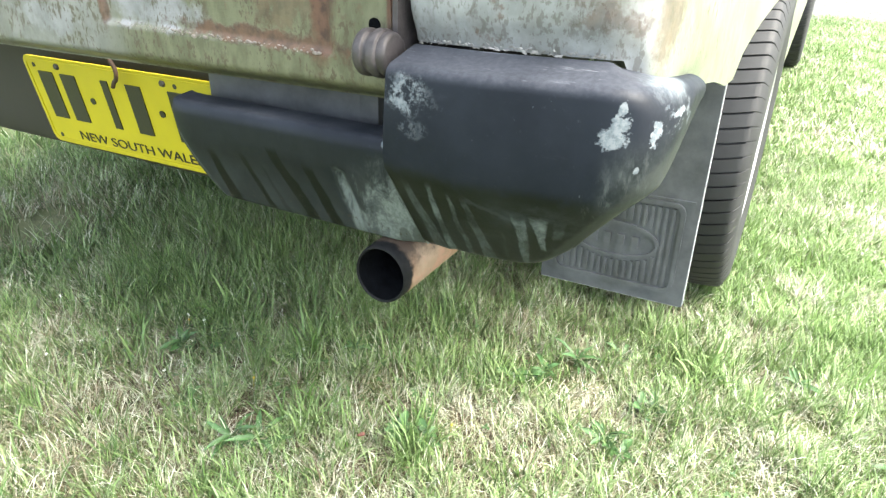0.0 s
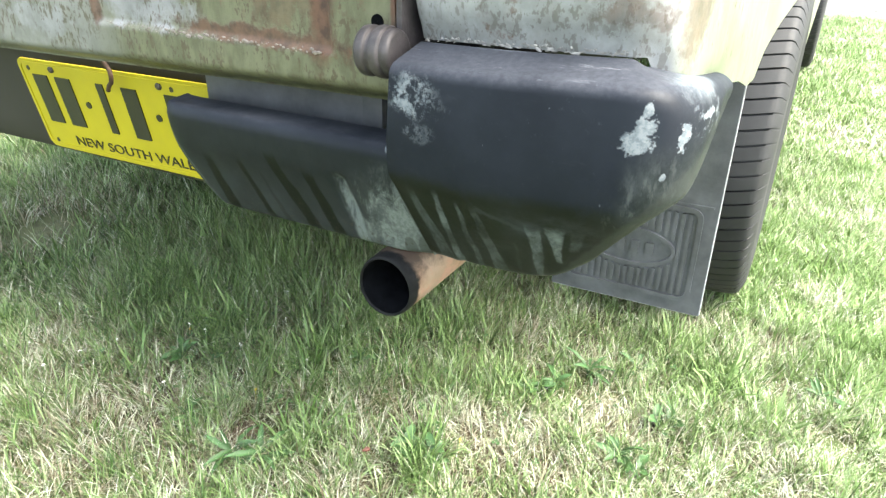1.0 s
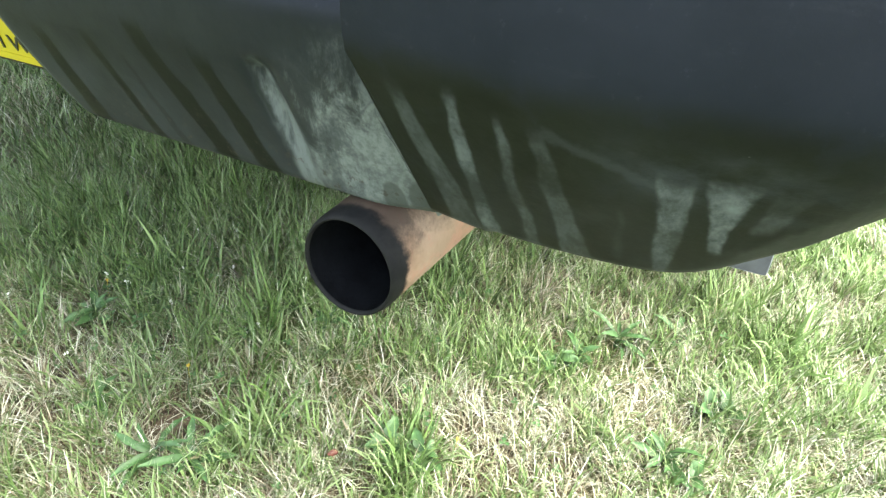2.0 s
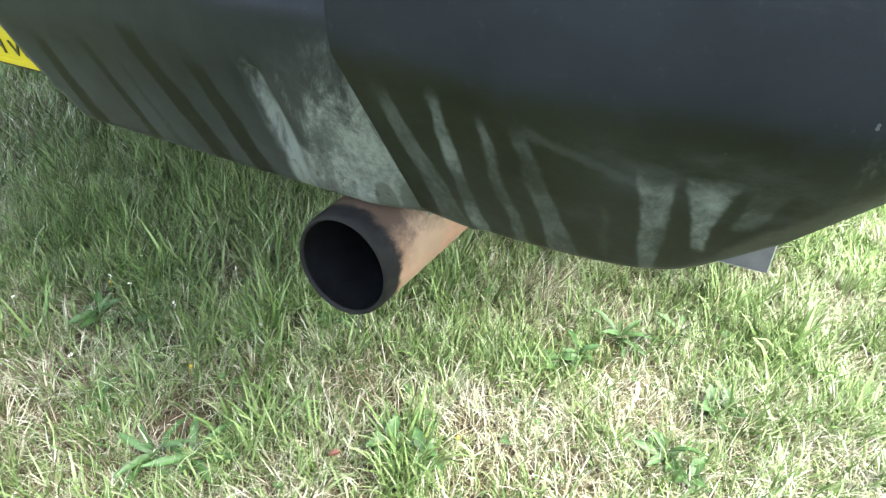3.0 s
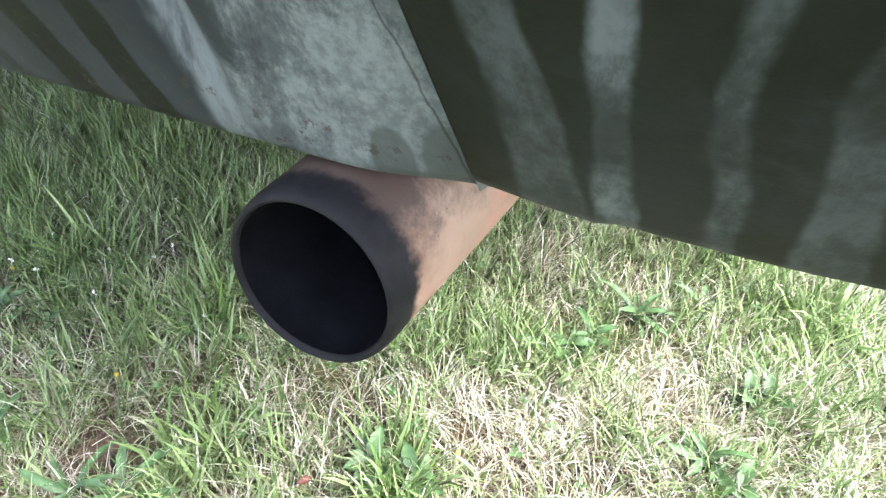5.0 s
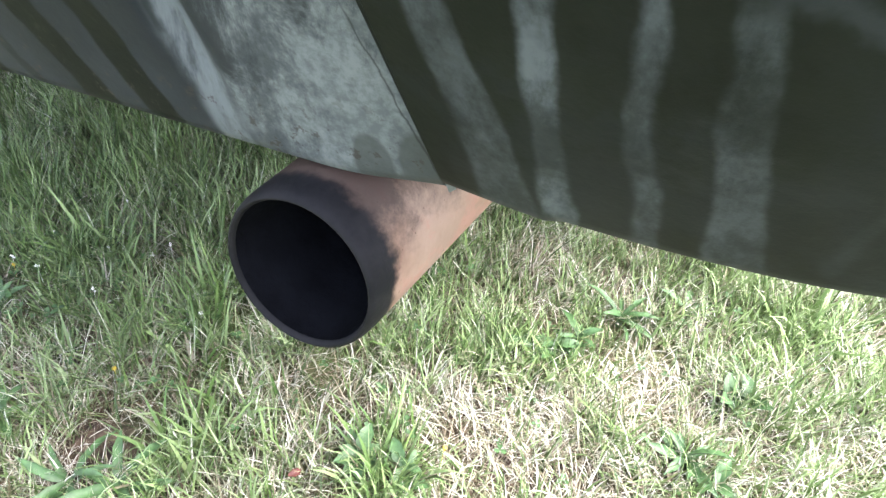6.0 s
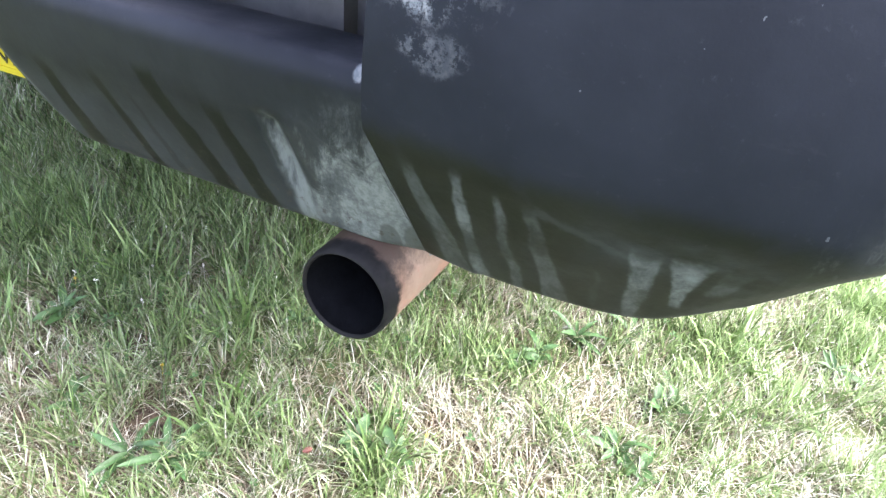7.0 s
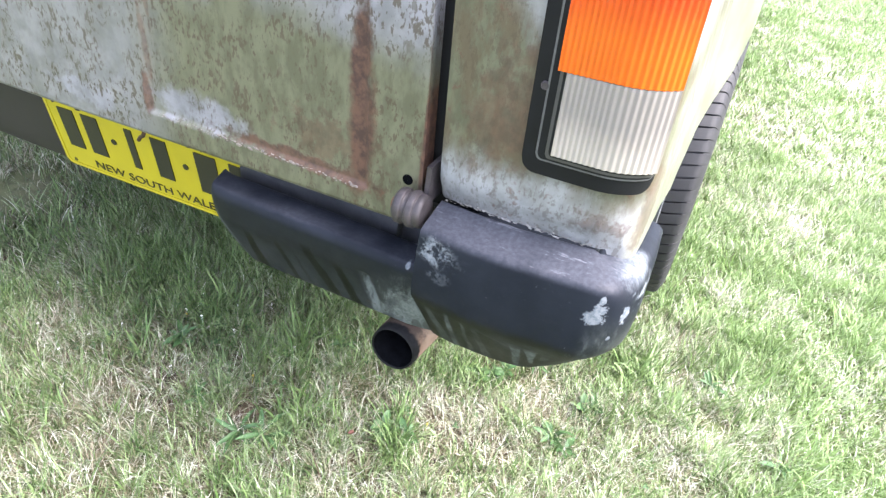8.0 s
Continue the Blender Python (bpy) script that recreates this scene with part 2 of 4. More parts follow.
        # round side greyed for the sun and bright grass it reflects
        col = m.mix(m.math("MULTIPLY", round_side, m.math("SUBTRACT", 1.0, m.span(level, 0.530, 0.575))), col, m.mix(m.span(m.noise(70, 5, 0.7, vec=m.mapping(scale=(1, 0.3, 0.6), rot=(0, 40, 0))), 0.35, 0.65), (0.013, 0.0165, 0.0175), (0.040, 0.046, 0.048)))
        corner = m.math("MULTIPLY", m.blob((0.426, 0.985, 0.520), (0.032, 0.07, 0.045), 0.3, 40, 0.4), m.span(m.noise(120, 5, 0.7, vec=m.mapping(scale=(1, 0.25, 0.35), rot=(0, 35, 0))), 0.50, 0.66))
        col = m.mix(m.math("MULTIPLY", corner, 0.3), col, (0.15, 0.165, 0.165))
        # pale hem painted in for light bounced off the grass onto the lower edge
        rise = m.math("SUBTRACT", up, m.math("ADD", 0.428, m.math("MULTIPLY", m.math("MAXIMUM", m.math("SUBTRACT", x, 0.3625), 0.0), 1.33)))
        hem = m.math("MULTIPLY", m.span(x, 0.335, 0.370), m.math("SUBTRACT", 1.0, m.span(rise, 0.011, 0.018)))
        col = m.mix(m.math("MULTIPLY", hem, 0.5), col, (0.045, 0.050, 0.046))
        top = m.span(level, 0.592, 0.600)
        # shoulder paled for its wear and for the highlight on the rounded corner
        shoulder = m.math("MULTIPLY", m.blob((0.437, 1.012, 0.612), (0.026, 0.040, 0.016), 0.30, 50, 0.4), m.span(m.noise(75, 6, 0.75), 0.36, 0.52))
        streak = m.math("MULTIPLY", m.blob((0.447, 1.00, 0.590), (0.012, 0.035, 0.016), 0.5, 60, 0.4), m.span(m.noise(130, 5, 0.7, vec=m.mapping(scale=(1, 0.3, 0.6), rot=(30, 0, 0))), 0.52, 0.60))
        chips = m.most(chips, m.math("MULTIPLY", shoulder, 0.9), streak)
        scuff = m.math("MULTIPLY", m.span(m.noise(60, 6, 0.7, vec=m.mapping(scale=(0.35, 1.6, 1))), 0.58, 0.68), m.math("ADD", 0.015, m.math("MULTIPLY", top, 0.45)))
        col = m.mix(scuff, col, (0.26, 0.27, 0.30))
    col = m.mix(chips, col, m.mix(m.span(fine, 0.4, 0.6), (0.11, 0.128, 0.146), (0.190, 0.208, 0.224)))
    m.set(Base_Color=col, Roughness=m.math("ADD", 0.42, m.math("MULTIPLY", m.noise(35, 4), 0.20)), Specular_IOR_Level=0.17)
    m.bump(m.math("ADD", fine, m.math("MULTIPLY", cloud, 0.6)), 0.10, 0.0012)
    return m.mat


def paint_material(kind):
    """Pale green paint gone chalky, mottled with algae and rust. kind: gate or quarter."""
    m = Nodes("weathered_paint")
    x, y, z = m.xyz()
    streak = m.mapping(scale=(1, 1, 0.42))
    big, mid = m.noise(5.5, 4, 0.55), m.noise(26, 5, 0.6)
    chalk = m.mix(m.span(mid, 0.35, 0.65), (0.160, 0.163, 0.172), (0.255, 0.255, 0.275))
    olive = m.mix(m.span(m.noise(70, 5, vec=streak), 0.35, 0.65), (0.084, 0.087, 0.050), (0.130, 0.132, 0.080))
    if kind == "gate":
        upper = m.span(m.math("ADD", z, m.math("MULTIPLY", m.math("SUBTRACT", big, 0.5), 0.22)), 0.70, 0.77)
        aside = m.math("SUBTRACT", 1.0, m.span(m.math("ADD", x, m.math("MULTIPLY", m.math("SUBTRACT", mid, 0.5), 0.10)), -0.20, -0.10))
        pale = m.most(upper, m.math("MULTIPLY", aside, 0.65), m.blob((-0.10, 0.99, 0.60), (0.07, 0.1, 0.020), 0.5, 40), m.blob((-0.27, 1, 0.57), (0.06, 0.1, 0.018), 0.5, 40))
    else:
        pale = m.most(m.math("SUBTRACT", 1.0, m.span(m.math("ADD", z, m.math("MULTIPLY", m.math("SUBTRACT", big, 0.5), 0.12)), 0.642, 0.684)), m.span(m.math("ADD", z, m.math("MULTIPLY", m.math("SUBTRACT", big, 0.5), 0.2)), 0.79, 0.85))
    if kind == "quarter":
        chalk = m.mix(m.span(mid, 0.35, 0.65), (0.220, 0.228, 0.228), (0.335, 0.342, 0.352))
    col = m.mix(pale, olive, chalk)
    if kind == "quarter":
        col = m.mix(m.math("MULTIPLY", m.span(m.noise(55, 5, 0.7, vec=m.mapping(scale=(1, 1, 0.35))), 0.40, 0.62), m.math("SUBTRACT", 0.75, m.math("MULTIPLY", pale, 0.6))), col, (0.095, 0.068, 0.038))
    fleck = m.most(m.span(m.noise(120, 4, 0.65, vec=m.mapping(scale=(1, 1, 0.45))), 0.565, 0.62), m.span(m.noise(230, 4, 0.65, vec=m.mapping(scale=(1, 1, 0.5))), 0.55, 0.60))
    area = m.span(m.noise(16, 4), 0.38, 0.54)
    col = m.mix(m.math("MULTIPLY", m.math("MULTIPLY", fleck, area), 0.8 if kind == "gate" else 0.45), col, (0.060, 0.045, 0.027))
    rustcol = m.mix(m.span(m.noise(90, 5), 0.35, 0.65), (0.050, 0.026, 0.018), (0.112, 0.058, 0.036))
    if kind == "gate":
        rust = m.most(m.blob((0.130, 0.99, 0.650), (0.0165, 0.1, 0.070), 0.28, 60), m.blob((0.125, 0.99, 0.720), (0.013, 0.1, 0.060), 0.32, 60),
                      m.blob((0.203, 0.99, 0.72), (0.0035, 0.1, 0.16), 0.25, 60),
                      m.math("MULTIPLY", m.blob((0.06, 0.99, 0.590), (0.10, 0.1, 0.008), 0.75, 60), 0.9),
                      m.math("MULTIPLY", m.blob((-0.166, 0.99, 0.60), (0.005, 0.1, 0.03), 0.5, 60), 0.8), m.math("MULTIPLY", m.blob((-0.159, 0.99, 0.66), (0.003, 0.1, 0.05), 0.4, 80), 0.5), m.math("MULTIPLY", m.blob((-0.150, 0.99, 0.73), (0.003, 0.1, 0.05), 0.4, 80), 0.5),
                      m.math("MULTIPLY", m.blob((0.09, 0.99, 0.625), (0.05, 0.1, 0.025), 1.2, 70), 0.45))
    else:
        rust = m.most(m.math("MULTIPLY", m.blob((0.385, 0.99, 0.645), (0.022, 0.2, 0.010), 1.0, 80), 0.5), m.math("MULTIPLY", m.blob((0.4185, 1.02, 0.66), (0.006, 0.04, 0.05), 0.5, 70), 0.6), m.math("MULTIPLY", m.blob((0.28, 0.99, 0.72), (0.03, 0.2, 0.06), 1.0, 50), 0.5),
                      m.math("MULTIPLY", m.span(m.noise(45, 5, 0.7), 0.60, 0.68), 0.6))
    if kind == "quarter":
        flank = m.span(m.math("ADD", x, m.math("MULTIPLY", m.math("SUBTRACT", mid, 0.5), 0.02)), 0.408, 0.422)
        col = m.mix(flank, col, m.mix(m.span(m.noise(30, 5, 0.65), 0.35, 0.65), (0.165, 0.182, 0.122), (0.255, 0.270, 0.212)))
    col = m.mix(rust, col, rustcol)
    rough = m.math("ADD", 0.30, m.math("MULTIPLY", m.most(rust, m.math("MULTIPLY", m.math("SUBTRACT", 1.0, pale), 0.6)), 0.4))
    m.set(Base_Color=col, Roughness=rough)
    m.bump(m.math("ADD", m.math("MULTIPLY", rust, 0.6), m.noise(160, 4)), 0.35, 0.0012)
    return m.mat


def side_paint():
    m = Nodes("side_paint")
    n = m.noise(9, 5)
    col = m.mix(m.span(n, 0.35, 0.65), (0.150, 0.166, 0.106), (0.240, 0.255, 0.195))
    m.set(Base_Color=col, Roughness=0.28)
    m.bump(m.noise(50, 4), 0.08, 0.001)
    return m.mat


def pipe_material():
    """Mild steel pipe rusted tan, blued dark at the open end."""
    m = Nodes("rusty_pipe")
    x, y, z = m.xyz()
    cut = Vector(PIPE_CUT).normalized()
    along = m.math("SUBTRACT", m.math("ADD", m.math("MULTIPLY", x, cut.x), m.math("ADD", m.math("MULTIPLY", y, cut.y), m.math("MULTIPLY", z, cut.z))), cut.dot(Vector(PIPE_END)))
    n = m.noise(38, 5, 0.6)
    tan = m.mix(m.span(n, 0.32, 0.68), (0.165, 0.104, 0.068), (0.285, 0.195, 0.137))
    tan = m.mix(m.math("MULTIPLY", m.span(m.noise(110, 4), 0.6, 0.72), 0.5), tan, (0.14, 0.065, 0.035))
    warm = m.math("MULTIPLY", m.span(along, 0.012, 0.028), m.math("SUBTRACT", 1.0, m.span(along, 0.035, 0.075)))
    tan = m.mix(m.math("MULTIPLY", warm, 0.55), tan, (0.30, 0.225, 0.165))
    rosy = m.span(m.noise(44, 6, 0.72, vec=m.mapping(loc=(0.4, 0.2, 0))), 0.46, 0.60)
    tan = m.mix(m.math("MULTIPLY", rosy, 0.7), tan, (0.300, 0.168, 0.122))
    pits = m.span(m.noise(300, 3, 0.6), 0.68, 0.74)
    tan = m.mix(m.math("MULTIPLY", pits, 0.7), tan, (0.07, 0.035, 0.022))
    scratch = m.span(m.noise(60, 3, vec=m.mapping(scale=(1, 1, 0.3), rot=(20, 0, 0))), 0.70, 0.74)
    tan = m.mix(m.math("MULTIPLY", scratch, 0.6), tan, (0.50, 0.40, 0.25))
    dark = m.math("SUBTRACT", 1.0, m.span(m.math("ADD", along, m.math("ADD", m.math("MULTIPLY", m.math("SUBTRACT", n, 0.5), 0.011), m.math("MULTIPLY", m.math("SUBTRACT", m.noise(150, 4), 0.5), 0.008))), 0.0070, 0.0125))
    over = m.math("ADD", m.math("SUBTRACT", z, m.math("ADD", PIPE_END[2] + 0.010, m.math("MULTIPLY", along, 0.18))), m.math("MULTIPLY", m.math("SUBTRACT", m.noise(46, 6, 0.72, distort=0.2), 0.5), 0.050))
    tan = m.mix(m.math("MULTIPLY", m.span(over, -0.004, 0.016), 0.85), tan, (0.03, 0.024, 0.02))
    m.set(Base_Color=m.mix(dark, tan, m.mix(m.span(m.noise(85, 4, 0.65), 0.35, 0.65), (0.0040, 0.0044, 0.0050), (0.0090, 0.0090, 0.0094))), Roughness=0.7, Metallic=0.0, Specular_IOR_Level=0.2)
    m.bump(m.noise(180, 4), 0.4, 0.0008)
    return m.mat


def blade_material(name):
    m = Nodes(name)
    a = m.t.nodes.new("ShaderNodeAttribute")
    a.attribute_name = "blade"
    sep = m.t.nodes.new("ShaderNodeSeparateColor")
    m.put(sep.inputs[0], a.outputs["Color"])
    dry, tone = sep.outputs[0], sep.outputs[1]
    g = m.ramp(tone, (0.0, (0.036, 0.076, 0.013)), (0.5, (0.099, 0.188, 0.037)), (1.0, (0.258, 0.385, 0.116)))
    d = m.ramp(tone, (0.0, (0.105, 0.068, 0.043)), (0.5, (0.38, 0.33, 0.235)), (1.0, (0.82, 0.80, 0.72)))
    cool = m.mix(m.math("MULTIPLY", sep.outputs[2], 0.45), g, m.mix(0.5, g, (0.09, 0.20, 0.070)))
    col = m.mix(dry, cool, d)
    m.set(Base_Color=col, Roughness=0.42, Specular_IOR_Level=0.5)
    tr = m.t.nodes.new("ShaderNodeBsdfTranslucent")
    m.put(tr.inputs[0], col)
    mx = m.t.nodes.new("ShaderNodeMixShader")
    mx.inputs[0].default_value = 0.16
    m.put(mx.inputs[1], m.bsdf.outputs[0]), m.put(mx.inputs[2], tr.outputs[0]), m.put(m.out.inputs[0], mx.outputs[0])
    return m.mat


def soil_material():
    m = Nodes("lawn_soil")
    a, b = m.noise(3.0, 5), m.noise(40, 6, 0.7)
    near = m.mix(m.span(b, 0.35, 0.65), (0.022, 0.015, 0.010), (0.125, 0.088, 0.060))
    moss = m.math("MULTIPLY", m.math("SUBTRACT", 1.0, m.blob((-0.25, 1.2, 0.0), (0.80, 0.75, 5.0), 0.15, 4, 0.3)), m.span(b, 0.2, 0.5))
    col = m.mix(m.span(a, 0.4, 0.62), near, (0.085, 0.115, 0.034))
    m.set(Base_Color=m.mix(m.math("MULTIPLY", moss, 0.8), col, (0.095, 0.118, 0.044)), Roughness=0.95)
    m.bump(b, 0.8, 0.012)
    return m.mat


def gravel_material():
    m = Nodes("gravel")
    v = m.t.nodes.new("ShaderNodeTexVoronoi")
    v.inputs["Scale"].default_value = 45
    m.put(v.inputs["Vector"], m.coords())
    m.set(Base_Color=m.mix(m.span(m.noise(4, 4), 0.4, 0.6), m.ramp(v.outputs["Color"], (0.2, (0.065, 0.06, 0.057)), (0.8, (0.18, 0.176, 0.17))), (0.12, 0.116, 0.11)), Roughness=0.9)
    m.bump(v.outputs["Distance"], 0.8, 0.01)
    return m.mat


def glassy(name, colour, rough=0.12):
    m = Nodes(name)
    x, y, z = m.xyz()
    n = m.noise(30, 4)
    m.set(Base_Color=m.mix(m.span(n, 0.3, 0.7), tuple(c * 0.85 for c in colour), colour), Roughness=rough, Transmission_Weight=0.35, IOR=1.49)
    return m.mat


def lens_material(name, low, high, z0, z1, rough):
    """A ribbed lens whose tint changes from its foot (z0) upwards (z1)."""
    m = Nodes(name)
    z = m.math("ADD", m.xyz()[2], m.math("MULTIPLY", m.math("SUBTRACT", m.noise(28, 4), 0.5), 0.03))
    m.set(Base_Color=m.mix(m.span(z, z0, z1), low, high), Roughness=rough, Transmission_Weight=0.35, IOR=1.49)
    return m.mat


# ---- mesh helpers ----
def part(name, bm, material, parent=None, label="", smooth=True, bevel=0.0):
    """Links a bmesh as one mesh object under a thing or a part."""
    if bevel:
        bmesh.ops.bevel(bm, geom=[e for e in bm.edges if len(e.link_faces) == 2 and e.calc_face_angle(0) > 0.5], offset=bevel, segments=2, profile=0.6, affect="EDGES")
    bmesh.ops.recalc_face_normals(bm, faces=bm.faces[:])
    me = bpy.data.meshes.new(name)
    bm.to_mesh(me)
    bm.free()
    me.materials.append(material)
    if smooth:
        me.shade_smooth()
        me.set_sharp_from_angle(angle=radians(38))
    return adopt(new(name, me), parent, label)


def world_of(ob):
    m = ob.matrix_basis.copy()
    return world_of(ob.parent) @ ob.matrix_parent_inverse @ m if ob.parent else m


def adopt(ob, parent, label=""):
    """Hangs ob under parent without moving it."""
    if parent:
        ob.parent = parent
        ob.matrix_parent_inverse = world_of(parent).inverted()
    return tagged(ob, label)


def sag(x):
    """The truck leans: its rear sits lower towards its far side."""
    return 0.055 * (x - 0.2)


def lean(x, z):
    """The same lean for upright lines."""
    return x - 0.055 * (z - 0.60)


def smoothstep(a, b, v):
    t = min(1, max(0, (v - a) / (b - a)))
    return t * t * (3 - 2 * t)


def box(bm, x0, x1, y0, y1, z0, z1, lean=True):
    vs = [bm.verts.new((x, y, z + (sag(x) if lean else 0))) for x in (x0, x1) for y in (y0, y1) for z in (z0, z1)]
    for f in ((0, 1, 3, 2), (4, 6, 7, 5), (0, 4, 5, 1), (2, 3, 7, 6), (0, 2, 6, 4), (1, 5, 7, 3)):
        bm.faces.new([vs[i] for i in f])
    return vs


def boxed(*a, **k):
    bm = bmesh.new()
    box(bm, *a, **k)
    return bm


def strip(rows, close_u=False, close_v=False):
    """A sheet through rows of points."""
    bm = bmesh.new()
    vs = [[bm.verts.new(p) for p in r] for r in rows]
    n, k = len(vs), len(vs[0])
    for i in range(n if close_u else n - 1):
        for j in range(k if close_v else k - 1):
            bm.faces.new((vs[i][j], vs[(i + 1) % n][j], vs[(i + 1) % n][(j + 1) % k], vs[i][(j + 1) % k]))
    return bm


def thicken(bm, d, outward):
    """Gives a sheet depth d behind the face that looks outward."""
    bmesh.ops.recalc_face_normals(bm, faces=bm.faces[:])
    if sum((f.normal * f.calc_area() for f in bm.faces), Vector()).dot(Vector(outward)) < 0:
        bmesh.ops.reverse_faces(bm, faces=bm.faces[:])
    bm.normal_update()
    front, rim = bm.faces[:], [e for e in bm.edges if e.is_boundary]
    back = {v: bm.verts.new(v.co - v.normal * d) for v in bm.verts[:]}
    for f in front:
        bm.faces.new([back[v] for v in reversed(f.verts)])
    for e in rim:
        p, q = e.verts
        bm.faces.new((p, q, back[q], back[p]))
    return bm


def turned(profile, centre, axis, steps=48, closed=False):
    """A body of revolution: profile of (along, radius) about axis through centre."""
    axis = Vector(axis).normalized()
    a = axis.orthogonal().normalized()
    b = axis.cross(a)
    rows = []
    for i in range(steps):
        t = 2 * math.pi * i / steps
        d = a * math.cos(t) + b * math.sin(t)
        rows.append([Vector(centre) + axis * s + d * r for s, r in profile])
    return strip(rows, close_u=True, close_v=closed)


def rounded(profile, radius, seg=4):
    """Rounds the inner corners of an open polyline of (u, v); radius: one, or one a corner."""
    out = [profile[0]]
    radii = radius if isinstance(radius, (tuple, list)) else [radius] * len(profile)
    for p, q, r, radius in zip(profile, profile[1:], profile[2:], radii):
        p, q, r = (np.array(v, float) for v in (p, q, r))
        a, b = (p - q), (r - q)
        la, lb = np.linalg.norm(a), np.linalg.norm(b)
        c = min(radius, la * 0.45, lb * 0.45)
        s, e = q + a / la * c, q + b / lb * c
        for i in range(seg + 1):
            t = i / seg
            out.append(tuple((1 - t) ** 2 * s + 2 * t * (1 - t) * q + t * t * e))
    out.append(profile[-1])
    return out


def finer(profile, step):
    """The same polyline with no length over step."""
    out = [profile[0]]
    for (u0, v0), (u1, v1) in zip(profile, profile[1:]):
        n = max(1, math.ceil(math.hypot(u1 - u0, v1 - v0) / step))
        out += [(u0 + (u1 - u0) * i / n, v0 + (v1 - v0) * i / n) for i in range(1, n + 1)]
    return out


# ---- material library ----
PIPE_END, PIPE_DIR, PIPE_CUT = (0.1965, 0.9840, 0.3785), (0.171, 0.970, 0.174), (0.03, 1.0, -0.07)
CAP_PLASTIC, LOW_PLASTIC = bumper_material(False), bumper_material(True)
GATE_PAINT, QUARTER_PAINT, SIDE_PAINT = paint_material("gate"), paint_material("quarter"), side_paint()
PIPE = pipe_material()
SOOT = plain("soot", (0.0030, 0.0034, 0.0042), 0.9, vary=0.9, scale=38, bump=0.6, Specular_IOR_Level=0.03)
RUBBER = plain("tyre_rubber", (0.024, 0.024, 0.0255), 0.65, vary=0.3, scale=30)
FLAP_RUBBER = plain("flap_rubber", (0.076, 0.080, 0.089), 0.55, vary=0.4, scale=22)
BLACK_TRIM = plain("black_trim", (0.0075, 0.0078, 0.009), 0.5, Specular_IOR_Level=0.22)
DARK_BEAM = plain("painted_beam", (0.075, 0.078, 0.086), 0.5, vary=0.35, scale=25)
VALANCE = plain("undersealed_steel", (0.017, 0.0155, 0.0105), 0.7, vary=0.4, scale=18)
YELLOW = plain("plate_yellow", (0.43, 0.365, 0.010), 0.42, vary=0.08, scale=15, bump=0.05)
BLACK_PAINT = plain("plate_black", (0.018, 0.018, 0.012), 0.45)
BARE_STEEL = plain("worn_steel", (0.058, 0.051, 0.053), 0.5, metal=0.3, vary=0.5, scale=60, bump=0.4)
RUSTY_STEEL = plain("rusty_steel", (0.20, 0.10, 0.055), 0.75, metal=0.1, vary=0.5, scale=60, bump=0.6)
WELD = plain("flaking_seam", (0.20, 0.17, 0.15), 0.5, vary=0.6, scale=90, bump=0.8)
WHITE_RIM = plain("white_rim", (0.42, 0.42, 0.41), 0.4, vary=0.2, scale=20)
AMBER = lens_material("amber_lens", (0.90, 0.175, 0.012), (0.70, 0.045, 0.012), 0.800, 0.868, 0.10)
RED = glassy("red_lens", (0.75, 0.03, 0.015))
CLEAR = lens_material("clear_lens", (0.56, 0.51, 0.44), (0.36, 0.33, 0.30), 0.712, 0.750, 0.12)
# near-black that stands for the shade inside gaps and holes
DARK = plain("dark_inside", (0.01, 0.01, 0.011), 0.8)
BLADES = blade_material("grass_blade")
SOIL, GRAVEL = soil_material(), gravel_material()
LEAF = plain("weed_leaf", (0.050, 0.108, 0.034), 0.5, vary=0.5, scale=60, bump=0.3)
PETAL = plain("petal_white", (0.78, 0.78, 0.74), 0.6)
BROWN_LEAF = plain("dead_leaf", (0.10, 0.030, 0.018), 0.6, vary=0.4, scale=90)

# ---- the ground: one sheet to the horizon, lawn soil ----
rng = np.random.default_rng(7)


def ground_height(x, y):
    return -0.030 - 0.075 * smoothstep(0.5, 1.0, -x) + 0.010 * noise.noise(Vector((x * 2.1, y * 2.1, 3.0))) + 0.004 * noise.noise(Vector((x * 9, y * 9, 7.0)))


def build_ground():
    xs = [-900, -200, -50, -15, -6] + [round(-3 + 0.08 * i, 3) for i in range(int(7.5 / 0.08))] + [6, 15, 50, 200, 900]
    ys = [-900, -200, -50, -10, -2] + [round(-0.6 + 0.08 * i, 3) for i in range(int(7.0 / 0.08))] + [9, 15, 50, 200, 900]
    ob = part("ground", strip([[(x, y, ground_height(x, y) if abs(x) < 7 and -3 < y < 10 else -0.03) for y in ys] for x in xs]), SOIL)
    tagged(ob, "brown soil under a patchy sunlit lawn", "ground", kind="structure")
    gm = strip([[(x, y, -0.012 + 0.01 * noise.noise(Vector((x * 3, y * 3, 1)))) for y in np.linspace(6.4, 14, 40)] for x in np.linspace(-30, 30, 120)])
    tagged(part("gravel_road", gm, GRAVEL), "pale grey gravel road edge beyond the lawn", "road", kind="structure")


build_ground()


